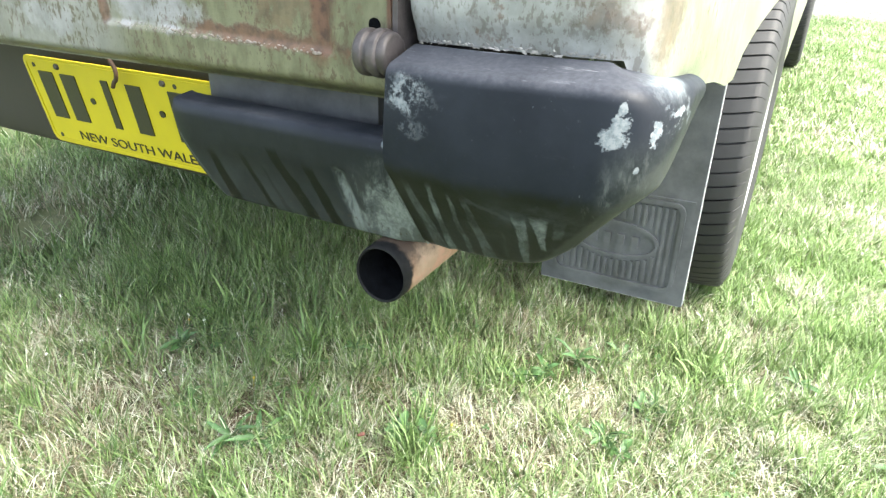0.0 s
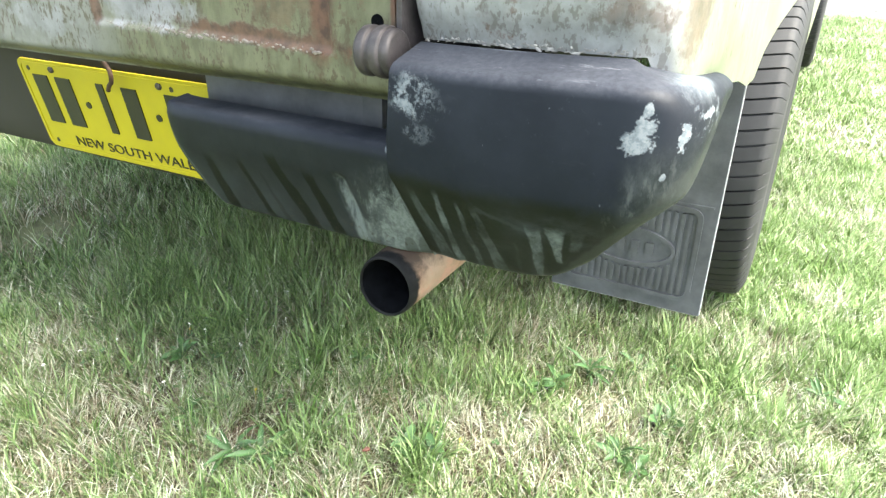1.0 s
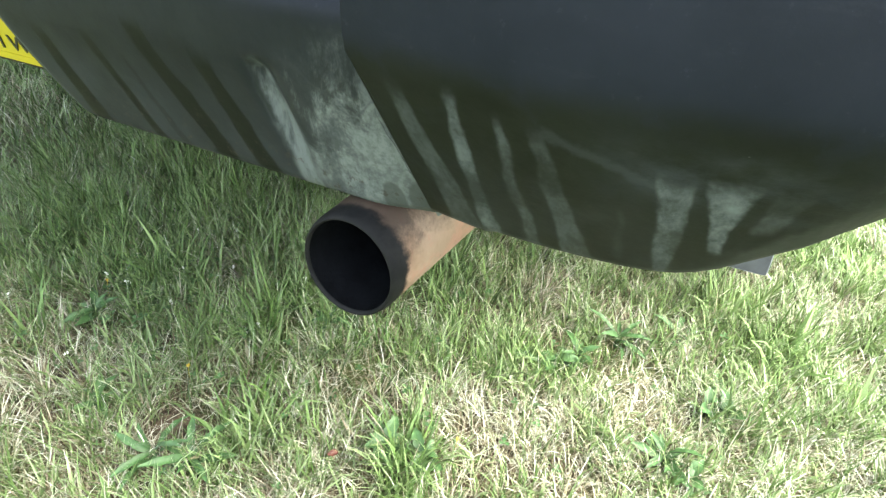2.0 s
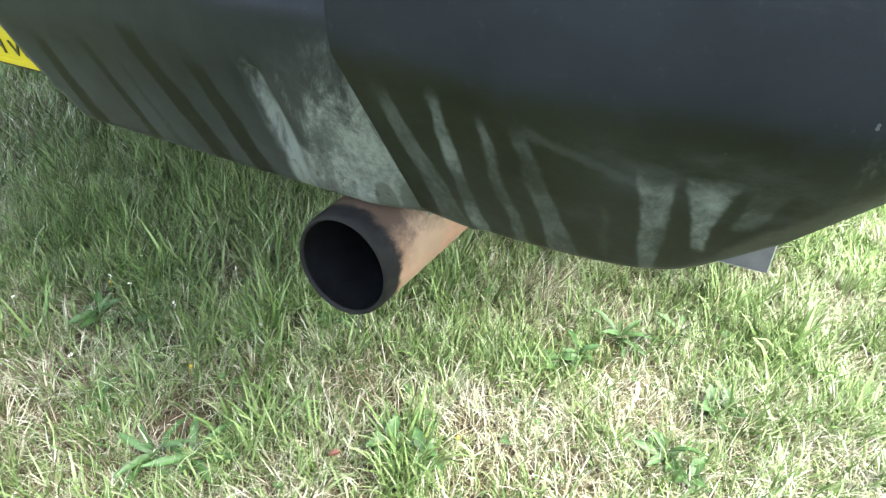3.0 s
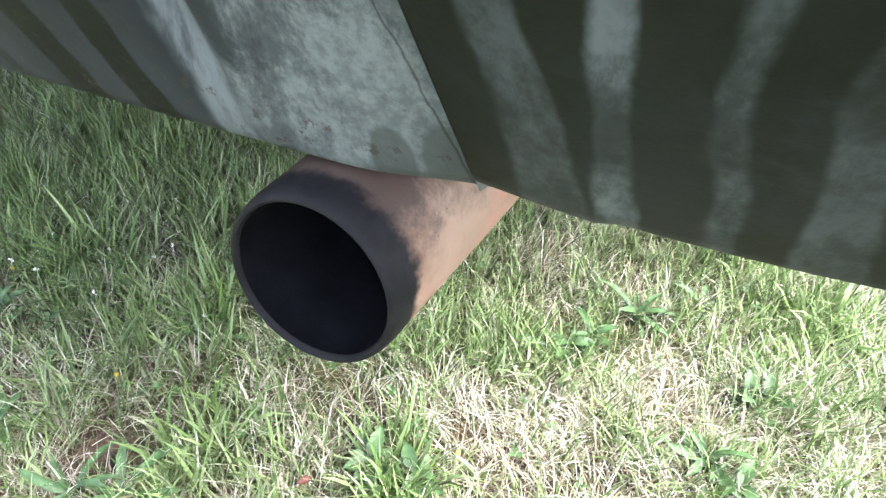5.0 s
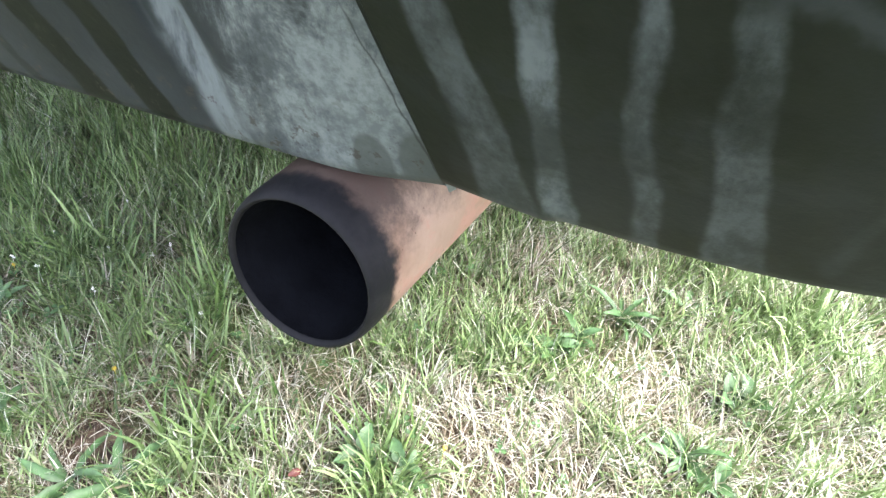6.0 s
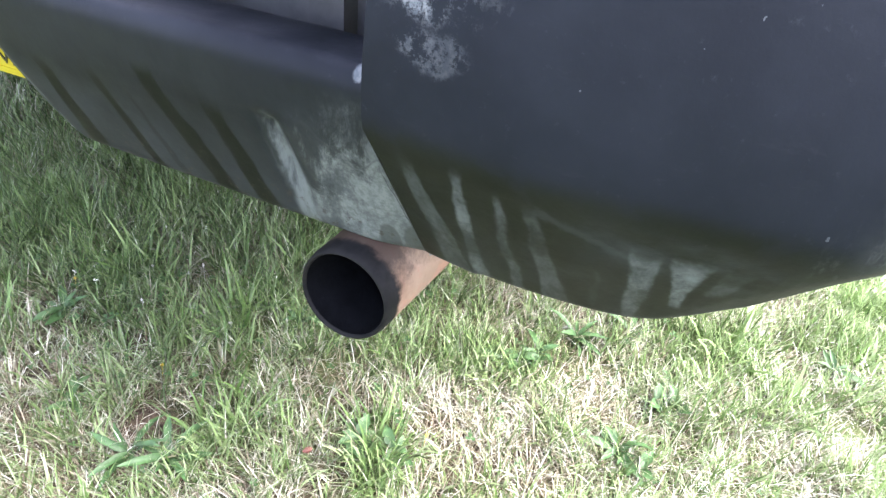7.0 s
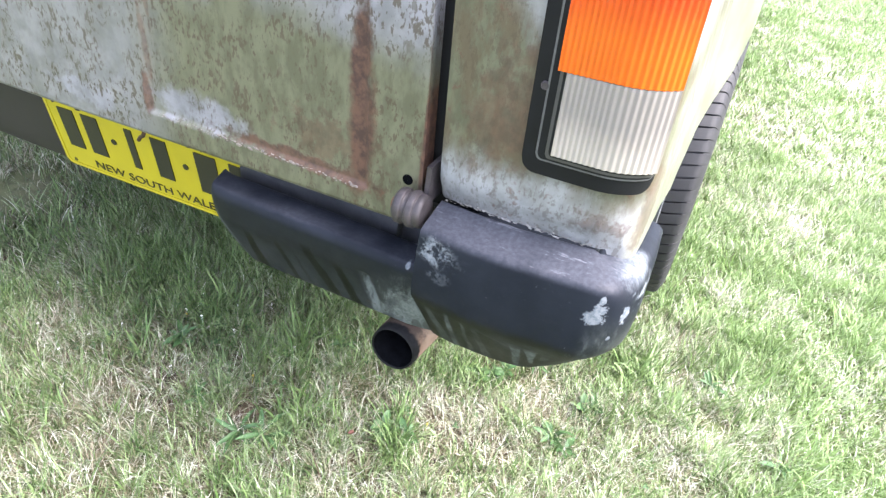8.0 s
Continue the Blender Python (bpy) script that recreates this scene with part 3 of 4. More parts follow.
# ---- grass ----
DRY_SPOTS = [(0.385, 1.355, 0.050, 1.5), (0.335, 1.385, 0.030, 1.2), (0.255, 1.245, 0.055, 1.0), (0.50, 1.25, 0.06, 0.8), (0.524, 1.406, 0.05, 0.9), (0.63, 1.42, 0.07, 0.7), (0.20, 1.19, 0.06, 0.5),
             (-0.28, 1.28, 0.05, 0.7), (-0.22, 1.26, 0.03, 1.1), (-0.19, 1.275, 0.03, 1.0), (-0.20, 1.40, 0.035, 0.9), (-0.09, 1.235, 0.03, 1.0), (-0.10, 1.05, 0.05, 0.9), (0.03, 1.15, 0.06, 0.6), (0.06, 1.22, 0.05, 0.7),
             (-0.27, 1.03, 0.06, 0.7), (-0.276, 0.83, 0.09, 0.8), (0.03, 1.02, 0.06, 0.5), (0.80, 2.45, 0.14, 0.9), (0.70, 3.20, 0.25, 0.9), (1.00, 2.90, 0.16, 0.7), (0.68, 1.95, 0.09, 0.7), (0.95, 1.75, 0.12, 0.6), (1.0, 4.1, 0.3, 0.9)]
BARE_SPOTS = [(-1.12, 1.345, 0.17), (-0.224, 1.256, 0.044), (-0.094, 1.237, 0.034), (-0.10, 1.05, 0.048), (-0.20, 1.13, 0.03), (0.30, 1.46, 0.03), (0.02, 1.22, 0.025), (0.527, 1.503, 0.035), (0.228, 1.405, 0.022), (0.68, 1.5, 0.04), (-0.272, 1.03, 0.03)]
GREEN_SPOTS = [(0.135, 1.155, 0.035, 0.6), (-0.028, 1.076, 0.040, 0.6), (-0.126, 1.229, 0.030, 0.5), (0.244, 1.368, 0.045, 0.6), (-0.30, 1.226, 0.05, 0.5), (-0.6, 1.6, 0.25, 0.2), (-0.62, 1.28, 0.16, 0.2), (-0.1, 1.38, 0.14, 0.15), (-0.45, 1.35, 0.2, 0.2), (0.75, 1.75, 0.12, 0.5), (0.5, 1.55, 0.07, 0.5)]


def dryness(x, y):
    v = 0.40 + 0.30 * noise.fractal(Vector((x * 3.2, y * 3.2, 0.3)), 0.7, 2.0, 4) + 0.36 * noise.noise(Vector((x * 13, y * 13, 4))) + 0.34 * noise.noise(Vector((x * 34, y * 34, 8)))
    for cx, cy, r, k in DRY_SPOTS:
        v += k * 0.42 * math.exp(-((x - cx) ** 2 + (y - cy) ** 2) / r ** 2)
    for cx, cy, r, k in GREEN_SPOTS:
        v -= k * math.exp(-((x - cx) ** 2 + (y - cy) ** 2) / r ** 2)
    return v


def blades(name, roots, height, width, flat, label, shade=0.5, more=0.0, spread=0.40):
    """Grass as one mesh: every blade a tapered, bent ribbon of three lengths. roots: x, y and the way each one leans."""
    n = len(roots)
    dry = np.array([dryness(x, y) for x, y, _ in roots]) + more
    isdry = rng.random(n) < np.clip(dry, 0.05, 0.94)
    dryv = np.where(isdry, 0.62 + 0.38 * rng.random(n), 0.16 * rng.random(n) + 0.20 * np.clip(dry, 0, 1) * rng.random(n))
    patch = np.array([noise.noise(Vector((x * 22, y * 22, 31))) for x, y, _ in roots])
    # tone painted by place: raised on the sunny side, lowered on the shaded one
    sun_side = np.clip((roots[:, 0] - 0.35) / 0.5, 0, 1)
    tone = np.clip(rng.normal(shade, spread, n) + 0.26 * patch + 0.26 * sun_side - 0.10 * np.clip((-0.05 - roots[:, 0]) / 0.35, 0, 1), 0, 1)
    h = height * (0.40 + 1.0 * rng.random(n)) * np.where(isdry, 0.85, 1.0)
    h *= np.array([1.0 + 0.6 * noise.noise(Vector((x * 9, y * 9, 9))) + 0.45 * smoothstep(0.15, -0.15, x) * smoothstep(1.12, 1.30, y) for x, y, _ in roots])
    w = width * (0.45 + 0.8 * rng.random(n) + 0.9 * (rng.random(n) > 0.94)) * np.where(isdry, 0.68, 1.0)
    az = roots[:, 2] + rng.normal(0, 0.55, n)
    lean = np.where(isdry, flat + 0.30 + 0.85 * rng.random(n) ** 1.3, flat + 0.85 * rng.random(n) ** 1.5)
    curl = 0.15 + 0.9 * rng.random(n) ** 1.6
    z0 = np.array([ground_height(x, y) for x, y, _ in roots]) - 0.003
    dx, dy = np.cos(az), np.sin(az)
    face = az + np.pi / 2 + rng.normal(0, 0.6, n)
    sx, sy = np.cos(face), np.sin(face)
    p = np.stack([roots[:, 0], roots[:, 1], z0], 1)
    pts, ang = [], lean * 0.5
    for wk in (0.8, 1.0, 0.62, 0.0):
        off = np.stack([sx * w * wk / 2, sy * w * wk / 2, np.zeros(n)], 1)
        pts += [p - off, p + off] if wk else [p.copy()]
        step = h / 3
        p = p + np.stack([np.sin(ang) * dx * step, np.sin(ang) * dy * step, np.cos(ang) * step], 1)
        p[:, 2] = np.maximum(p[:, 2], z0 + 0.004 + 0.010 * rng.random(n))
        ang = np.minimum(ang + curl * (0.35 + lean * 0.35), 1.75)
    v = np.stack(pts, 1).reshape(-1, 3)
    base = (np.arange(n) * 7)[:, None]
    quads = (base[:, :, None] + np.array([[0, 1, 3, 2], [2, 3, 5, 4]])[None]).reshape(-1, 4)
    tris = base + np.array([[4, 5, 6]])
    me = bpy.data.meshes.new(name)
    me.vertices.add(len(v))
    me.vertices.foreach_set("co", v.astype(np.float32).ravel())
    loops = np.concatenate([quads.ravel(), tris.ravel()]).astype(np.int32)
    me.loops.add(len(loops))
    me.loops.foreach_set("vertex_index", loops)
    me.polygons.add(len(quads) + len(tris))
    starts = np.concatenate([np.arange(len(quads)) * 4, len(quads) * 4 + np.arange(len(tris)) * 3]).astype(np.int32)
    me.polygons.foreach_set("loop_start", starts)
    col = me.attributes.new("blade", "FLOAT_COLOR", "POINT")
    rgba = np.stack([np.repeat(dryv, 7), np.repeat(tone, 7), np.repeat(rng.random(n), 7), np.ones(7 * n)], 1)
    col.data.foreach_set("color", rgba.astype(np.float32).ravel())
    me.update()
    me.validate()
    me.materials.append(BLADES)
    me.shade_smooth()
    return tagged(new(name, me), label, "grass", kind="stuff")


def scatter(n, x0, x1, y0, y1, holes=(), tuft=0.0, many=14):
    """Roots over a rectangle, each with the way it leans; tuft: the spread of the tufts in which most of them stand and out of which they lean."""
    r = np.stack([x0 + (x1 - x0) * rng.random(n), y0 + (y1 - y0) * rng.random(n), 2 * np.pi * rng.random(n)], 1)
    if tuft:
        k = int(n * 0.72)
        own = r[rng.integers(k, n, max(1, k // many))]
        pick = own[rng.integers(0, len(own), k)]
        off = rng.normal(0, tuft, (k, 2)) * (0.4 + rng.random((k, 1)))
        r[:k, :2] = pick[:, :2] + off
        r[:k, 2] = np.arctan2(off[:, 1], off[:, 0]) + 0.5 * np.sin(pick[:, 2])
    for a0, a1, b0, b1 in holes:
        r = r[~((r[:, 0] > a0) & (r[:, 0] < a1) & (r[:, 1] > b0) & (r[:, 1] < b1))]
    for cx, cy, rad in BARE_SPOTS:
        d = np.hypot(r[:, 0] - cx, r[:, 1] - cy) / rad
        r = r[rng.random(len(r)) < np.clip(d ** 2.5, 0.03, 1)]
    return r


NEAR, LEFT, SIDE, BEYOND = (-0.78, 0.82, 0.66, 1.80), (-1.75, -0.78, 1.0, 2.1), (0.30, 1.25, 1.35, 2.9), (0.10, 1.6, 2.9, 6.6)
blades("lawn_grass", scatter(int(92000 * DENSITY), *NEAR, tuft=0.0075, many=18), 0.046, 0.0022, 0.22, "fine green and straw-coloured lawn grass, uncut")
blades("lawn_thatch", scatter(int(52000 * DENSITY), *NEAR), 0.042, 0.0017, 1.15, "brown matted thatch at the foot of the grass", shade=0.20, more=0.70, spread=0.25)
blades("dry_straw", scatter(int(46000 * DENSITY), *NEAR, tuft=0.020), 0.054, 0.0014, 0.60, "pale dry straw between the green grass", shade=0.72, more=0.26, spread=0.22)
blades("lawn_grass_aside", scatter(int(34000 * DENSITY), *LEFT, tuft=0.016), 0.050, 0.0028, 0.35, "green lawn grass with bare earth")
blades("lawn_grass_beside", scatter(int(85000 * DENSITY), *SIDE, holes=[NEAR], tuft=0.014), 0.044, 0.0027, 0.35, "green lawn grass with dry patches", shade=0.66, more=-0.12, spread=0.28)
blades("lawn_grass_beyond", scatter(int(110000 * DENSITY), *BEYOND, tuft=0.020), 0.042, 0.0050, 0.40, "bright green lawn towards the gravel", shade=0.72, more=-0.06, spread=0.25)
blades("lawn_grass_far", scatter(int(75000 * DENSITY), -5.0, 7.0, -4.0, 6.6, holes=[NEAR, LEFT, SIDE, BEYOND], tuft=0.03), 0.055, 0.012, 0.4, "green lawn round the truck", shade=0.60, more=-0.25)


def build_tufts():
    """Broad-bladed green tufts that stand out of the finer lawn."""
    roots = []
    for cx, cy, r, k in ((0.135, 1.155, 0.018, 46), (0.155, 1.135, 0.012, 24), (-0.028, 1.076, 0.020, 60), (-0.01, 1.10, 0.015, 30), (-0.126, 1.229, 0.014, 40), (-0.30, 1.226, 0.016, 44), (-0.27, 1.25, 0.012, 24), (-0.09, 1.16, 0.012, 24),
                         (0.26, 1.345, 0.016, 40), (0.50, 1.56, 0.02, 50), (0.60, 1.47, 0.018, 36), (-0.36, 1.05, 0.016, 30), (0.42, 1.62, 0.02, 40), (0.70, 1.62, 0.02, 50)):
        off = rng.normal(0, r, (k, 2))
        roots.append(np.stack([cx + off[:, 0], cy + off[:, 1], np.arctan2(off[:, 1], off[:, 0])], 1))
    blades("grass_tufts", np.concatenate(roots), 0.068, 0.0042, 0.30, "broad green grass tufts among the lawn", shade=0.62, more=-0.6, spread=0.22)


build_tufts()

# ---- the truck ----
truck = tagged(new("pickup_truck"), "weathered pale green pickup truck with rusty tailgate, parked on grass", "truck")
truck.matrix_basis = pose(-0.28, 1.95, -0.02)


def build_cap():
    """The thick plastic corner of the bumper, swept round the truck's corner."""
    rows = []
    path = [(0.0, x) for x in np.linspace(0.0, 1.0, 26)] + [(a, 1.0) for a in np.linspace(0.04, 1.0, 22)] + [(1.0, 1.0 + s) for s in np.linspace(0.12, 1.0, 8)]
    xl, xr, cy, r = 0.2285, 0.386, 1.000, 0.058
    for a, s in path:
        ang = a * math.pi / 2
        fwd = max(0.0, s - 1.0)
        turn = smoothstep(0.0, 1.0, a)
        sn, cs = math.sin(ang), max(0.0, math.cos(ang))
        out = Vector((sn ** 0.72, -(cs ** 0.72), 0))
        if a == 0:
            c = Vector((xl + (xr - xl) * s, cy, 0))
            k = s
        else:
            c = Vector((xr, cy + 0.13 * fwd, 0))
            k = 1
        rr = r + 0.005 * math.sin(math.pi * min(1, s)) * (a == 0) - 0.004 * fwd
        run = (xr - xl) * s if a == 0 else (xr - xl) + 0.09 * a
        q = (run - 0.1355) / 0.112
        q = max(0.0, 0.5 * (q + math.sqrt(q * q + 0.016)) - (0.04 if run < 0.05 else 0.0))
        bottom = 0.4265 + 0.1045 * q ** 0.784 + 0.02 * fwd
        tuck = 0.044 - 0.0395 * q
        crease = max(0.513 + 0.012 * turn + 0.02 * fwd, bottom + 0.006)
        top = 0.598 - 0.004 * turn - 0.020 * fwd
        crease = min(crease, top - 0.020)
        bottom = min(bottom, crease - 0.003)
        prof = [(rr - 0.105, top - 0.012), (rr - 0.058, top - 0.012), (rr - 0.051, top + 0.0085 * (1 - fwd) - 0.002 * turn), (rr - 0.004 - 0.006 * turn, top - 0.002 + 0.002 * turn), (rr + 0.001, min(crease + 0.03, top - 0.008)), (rr, crease), (rr - tuck, bottom), (rr - tuck - 0.03, bottom + 0.004), (rr - tuck - 0.035, bottom + 0.03)]
        prof = rounded(prof, (0.003, 0.005, 0.008 + 0.016 * turn, 0.012, 0.016, 0.007, 0.006), 4)
        row = []
        for d, z in prof:
            p = c + out * (max(0.003, d) if a > 0 else d)
            x = p.x
            if a == 0 and s < 0.3:
                # the lower edge of its end is cut away along a slant
                cut = max(0.0, (0.513 - z) / 0.085)
                lo = xl + 0.0035 * smoothstep(0.0, 0.15, cut) + 0.0135 * cut
                x = lo + (p.x - xl) * (xl + 0.3 * (xr - xl) - lo) / (0.3 * (xr - xl))
            row.append((x, p.y, z + sag(x)))
        rows.append(row)
    bm = strip(rows)
    # end wall towards the lower bumper
    bm.verts.ensure_lookup_table()
    k = len(rows[0])
    bm.faces.new([bm.verts[i] for i in range(k)])
    bm.faces.new([bm.verts[len(rows) * k - 1 - i] for i in range(k)])
    return bm


def build_low():
    """The lower step of the bumper, running in behind the plate."""
    rows = []
    for s in np.linspace(0, 1, 160):
        x = -0.094 + (0.2495 + 0.094) * s
        prof = rounded([(1.035, 0.497), (1.014, 0.5235), (0.976, 0.5250), (0.9705, 0.516), (0.972, 0.487), (0.9965, 0.4135), (1.015, 0.4145), (1.03, 0.4265)], (0.004, 0.005, 0.004, 0.02, 0.006, 0.005), 3)
        prof = finer(prof, 0.004)
        row = []
        for y, z in prof:
            drop = max(0.0, (0.53 - z) / 0.11)
            ahead = max(0.0, (1.022 - y) / 0.05)
            xx = x + (0.017 * min(1, ahead) + 0.040 * drop ** 2.6) * (1 - s) ** 3
            dent = 0.0055 * math.exp(-((xx - 0.153 - 0.22 * (0.487 - z)) / 0.0075) ** 2) * smoothstep(0.4905, 0.4825, z) * smoothstep(0.425, 0.465, z)
            row.append((xx, y + 0.010 * (1 - s) + 0.006 * math.exp(-s * 30) + dent, z + sag(xx) - 0.005 * drop * (1 - s) + 0.0055 * min(1.0, drop) * smoothstep(0.86, 1.0, s)))
        rows.append(row)
    bm = strip(rows)
    bm.verts.ensure_lookup_table()
    k = len(rows[0])
    bm.faces.new([bm.verts[i] for i in range(k)])
    bm.faces.new([bm.verts[len(rows) * k - 1 - i] for i in range(k)])
    return bm


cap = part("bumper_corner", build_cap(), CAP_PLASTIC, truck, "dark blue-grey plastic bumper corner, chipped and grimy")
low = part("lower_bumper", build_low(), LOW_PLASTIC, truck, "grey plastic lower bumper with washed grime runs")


def build_flange():
    """The pale flange along the joint of the two bumper mouldings."""
    rows = []
    for t in np.linspace(0, 1, 12):
        z = 0.496 - 0.0750 * t
        x = 0.2312 + 0.0135 * t
        y = 0.9692 + 0.0250 * t
        w = 0.0098 - 0.0078 * t
        rows.append([(x - w, y + 0.002, z + sag(x)), (x - w + 0.001, y - 0.0006, z + sag(x)), (x - 0.001, y - 0.0006, z + sag(x)), (x, y + 0.002, z + sag(x))])
    return strip(rows, close_v=True)


part("joint_flange", build_flange(), plain("flange_grey", (0.118, 0.134, 0.126), 0.6, vary=0.45, scale=70), low, "pale grey moulded flange")


def seam_level(x):
    """The pressed seam climbs a little towards the far side."""
    return 0.5905 + 0.025 * (0.133 - x)


def gate_depth(x, z):
    """How far the tailgate's skin stands forward of its back plane."""
    y = 0.990 + 0.03 * (1 - smoothstep(0.548, 0.572, z)) ** 2
    left = -0.171 + 0.15 * (z - 0.58)
    inside = smoothstep(left - 0.004, left + 0.006, x) * (1 - smoothstep(0.136, 0.144, x)) * smoothstep(-0.0035, 0.0045, z - seam_level(x))
    return y + 0.005 * inside


def build_gate():
    xs = sorted(set(np.round(np.concatenate([np.linspace(-1.17, -0.2, 28), np.linspace(-0.2, -0.12, 22), np.linspace(-0.12, 0.11, 12), np.linspace(0.11, 0.165, 16), np.linspace(0.165, 0.206, 6)]), 4)))
    zs = sorted(set(np.round(np.concatenate([np.linspace(0.548, 0.62, 42), np.linspace(0.62, 1.02, 24)]), 4)))
    rows = [[(lean(x, z), gate_depth(x, z), z + sag(x)) for z in zs] for x in xs]
    return thicken(strip(rows), 0.022, (0, -1, 0))


gate = part("tailgate", build_gate(), GATE_PAINT, truck, "pale green tailgate mottled with algae and rust")


def seam_bead():
    """The blistered, flaking seam along the foot of the pressing."""
    bm = bmesh.new()
    r = random.Random(4)
    x = -0.15
    while x < 0.133:
        s = r.uniform(0.0006, 0.0019) * (1.0 if -0.06 < x < 0.06 or x > 0.115 else 0.55)
        m = Matrix.Translation((x, 0.9895, seam_level(x) + r.uniform(-0.0022, 0.0022) + sag(x))) @ Matrix.Diagonal((r.uniform(1.2, 2.4), 0.55, r.uniform(0.8, 1.2), 1))
        bmesh.ops.create_icosphere(bm, subdivisions=1, radius=s, matrix=m)
        x += r.uniform(0.002, 0.006)
    return bm


part("flaking_seam", seam_bead(), WELD, gate, "flaking, rust-edged pressed seam")
# no opening: a black disc on the skin gives the hole's dark inside
part("drain_hole", turned([(0, 0.0001), (0, 0.0058), (0.004, 0.0062)], (0.1885, 0.9893, 0.6170), (0, 1, 0), 20), SOOT, gate, "rusted-through hole")

# hinge at the foot of the tailgate
hinge = part("hinge", turned(rounded([(-0.0165, 0.0001), (-0.0165, 0.015), (-0.013, 0.019), (-0.006, 0.019), (-0.005, 0.0165), (-0.001, 0.0165), (0.0, 0.0195), (0.007, 0.0195), (0.008, 0.017), (0.012, 0.018), (0.016, 0.016), (0.016, 0.0001)], 0.002, 2), (0.2060, 0.970, 0.600), (1, 0, 0.05), 36), BARE_STEEL, truck, "worn steel tailgate hinge barrel, rust in its grooves")
part("hinge_strap", boxed(0.2125, 0.2175, 0.980, 1.02, 0.60, 0.645), BARE_STEEL, hinge, bevel=0.002)
part("hinge_pin", turned([(0, 0.0001), (0, 0.009), (0.004, 0.0075), (0.005, 0.0001)], (0.1895, 0.970, 0.599), (-1, 0, -0.05), 24), RUSTY_STEEL, hinge)


def panel_foot(x):
    return 0.6085 + 0.050 * (x - 0.24)


def build_quarter():
    """Rear quarter panel: the rear face, the rounded corner and the flank as far as the door."""
    rows = []
    plan = [(0.2255, 1.008), (0.2245, 0.991), (0.230, 0.987), (0.30, 0.984), (0.375, 0.985)]
    for a in np.linspace(10, 80, 9):
        t = radians(a)
        plan.append((0.375 + 0.048 * math.sin(t), 1.033 - 0.048 * math.cos(t)))
    plan += [(0.4245, 1.06), (0.427, 1.15), (0.428, 1.30), (0.427, 1.42), (0.428, 1.50)]
    zs = np.concatenate([np.linspace(0.0, 0.06, 8), np.linspace(0.08, 0.45, 10)])
    for x, y in plan:
        row = []
        side = smoothstep(1.03, 1.3, y)
        for h in zs:
            round_corner = max(side, smoothstep(0.404, 0.420, x))
            foot = panel_foot(x) * (1 - round_corner) + round_corner * (0.570 - 0.064 * smoothstep(1.15, 1.50, y))
            tuck = 0.010 * (1 - smoothstep(0.0, 0.040, h)) ** 2
            nx = smoothstep(0.37, 0.425, x)
            row.append((lean(x, foot + h) - tuck * nx * (1 - side) - 0.012 * smoothstep(0.08, 0.45, h) * nx, y + tuck * (1 - nx), foot + h))
        rows.append(row)
    return thicken(strip(rows), 0.004, (0.5, -1, 0))


quarter = part("rear_quarter_panel", build_quarter(), QUARTER_PAINT, truck, "chalky pale green rear quarter panel with rust stains")


def build_peeling():
    """Curled flakes of paint and filler along the panel's lower edge."""
    bm = bmesh.new()
    r = random.Random(9)
    x = 0.232
    while x < 0.408:
        s = r.uniform(0.0003, 0.0010)
        y = 0.9910 + 0.002 * r.random() + (0.016 * smoothstep(0.375, 0.41, x))
        m = Matrix.Translation((x, y, panel_foot(x) + 0.0015 + r.uniform(-0.0015, 0.0025))) @ pose(0, 0, 0, r.uniform(-40, 40), r.uniform(-40, 40), 0) @ Matrix.Diagonal((r.uniform(1.6, 4.2), 0.5, r.uniform(0.7, 1.5), 1))
        bmesh.ops.create_icosphere(bm, subdivisions=1, radius=s, matrix=m)
        x += r.uniform(0.0008, 0.0030)
    return bm


part("peeling_edge", build_peeling(), plain("peeling_filler", (0.30, 0.285, 0.27), 0.55, vary=0.55, scale=120, bump=0.6), quarter, "pale flaking lower edge")


def build_flank(far=False):
    """The flank past the wheel, with the wheel arch cut out."""
    arch = [(1.502, 0.505, 0.428), (1.55, 0.535, 0.431), (1.585, 0.552, 0.436), (1.62, 0.566, 0.441), (1.66, 0.580, 0.448), (1.70, 0.594, 0.455), (1.76, 0.614, 0.461), (1.84, 0.632, 0.466), (1.95, 0.642, 0.468),
            (2.06, 0.632, 0.468), (2.16, 0.60, 0.467), (2.24, 0.54, 0.466), (2.28, 0.46, 0.465), (2.30, 0.36, 0.464), (2.6, 0.34, 0.462), (3.4, 0.34, 0.462), (4.10, 0.34, 0.462),
            (4.14, 0.48, 0.464), (4.24, 0.58, 0.466), (4.36, 0.63, 0.466), (4.50, 0.642, 0.466), (4.64, 0.63, 0.466), (4.78, 0.57, 0.464), (4.88, 0.46, 0.462), (4.92, 0.34, 0.460), (5.25, 0.36, 0.455)]
    rows = []
    for y, foot, x in arch:
        rows.append([(lean(x - 0.006 * smoothstep(0.0, 0.15, z - foot), z), y, z) for z in [foot + (1.05 - foot) * k for k in (0, 0.02, 0.06, 0.12, 0.25, 0.5, 0.75, 1)]])
    if far:
        rows = [[(-0.76 - x, y, z - 0.085) for x, y, z in r] for r in rows]
    return thicken(strip(rows), 0.006, (-1, 0, 0) if far else (1, 0, 0))


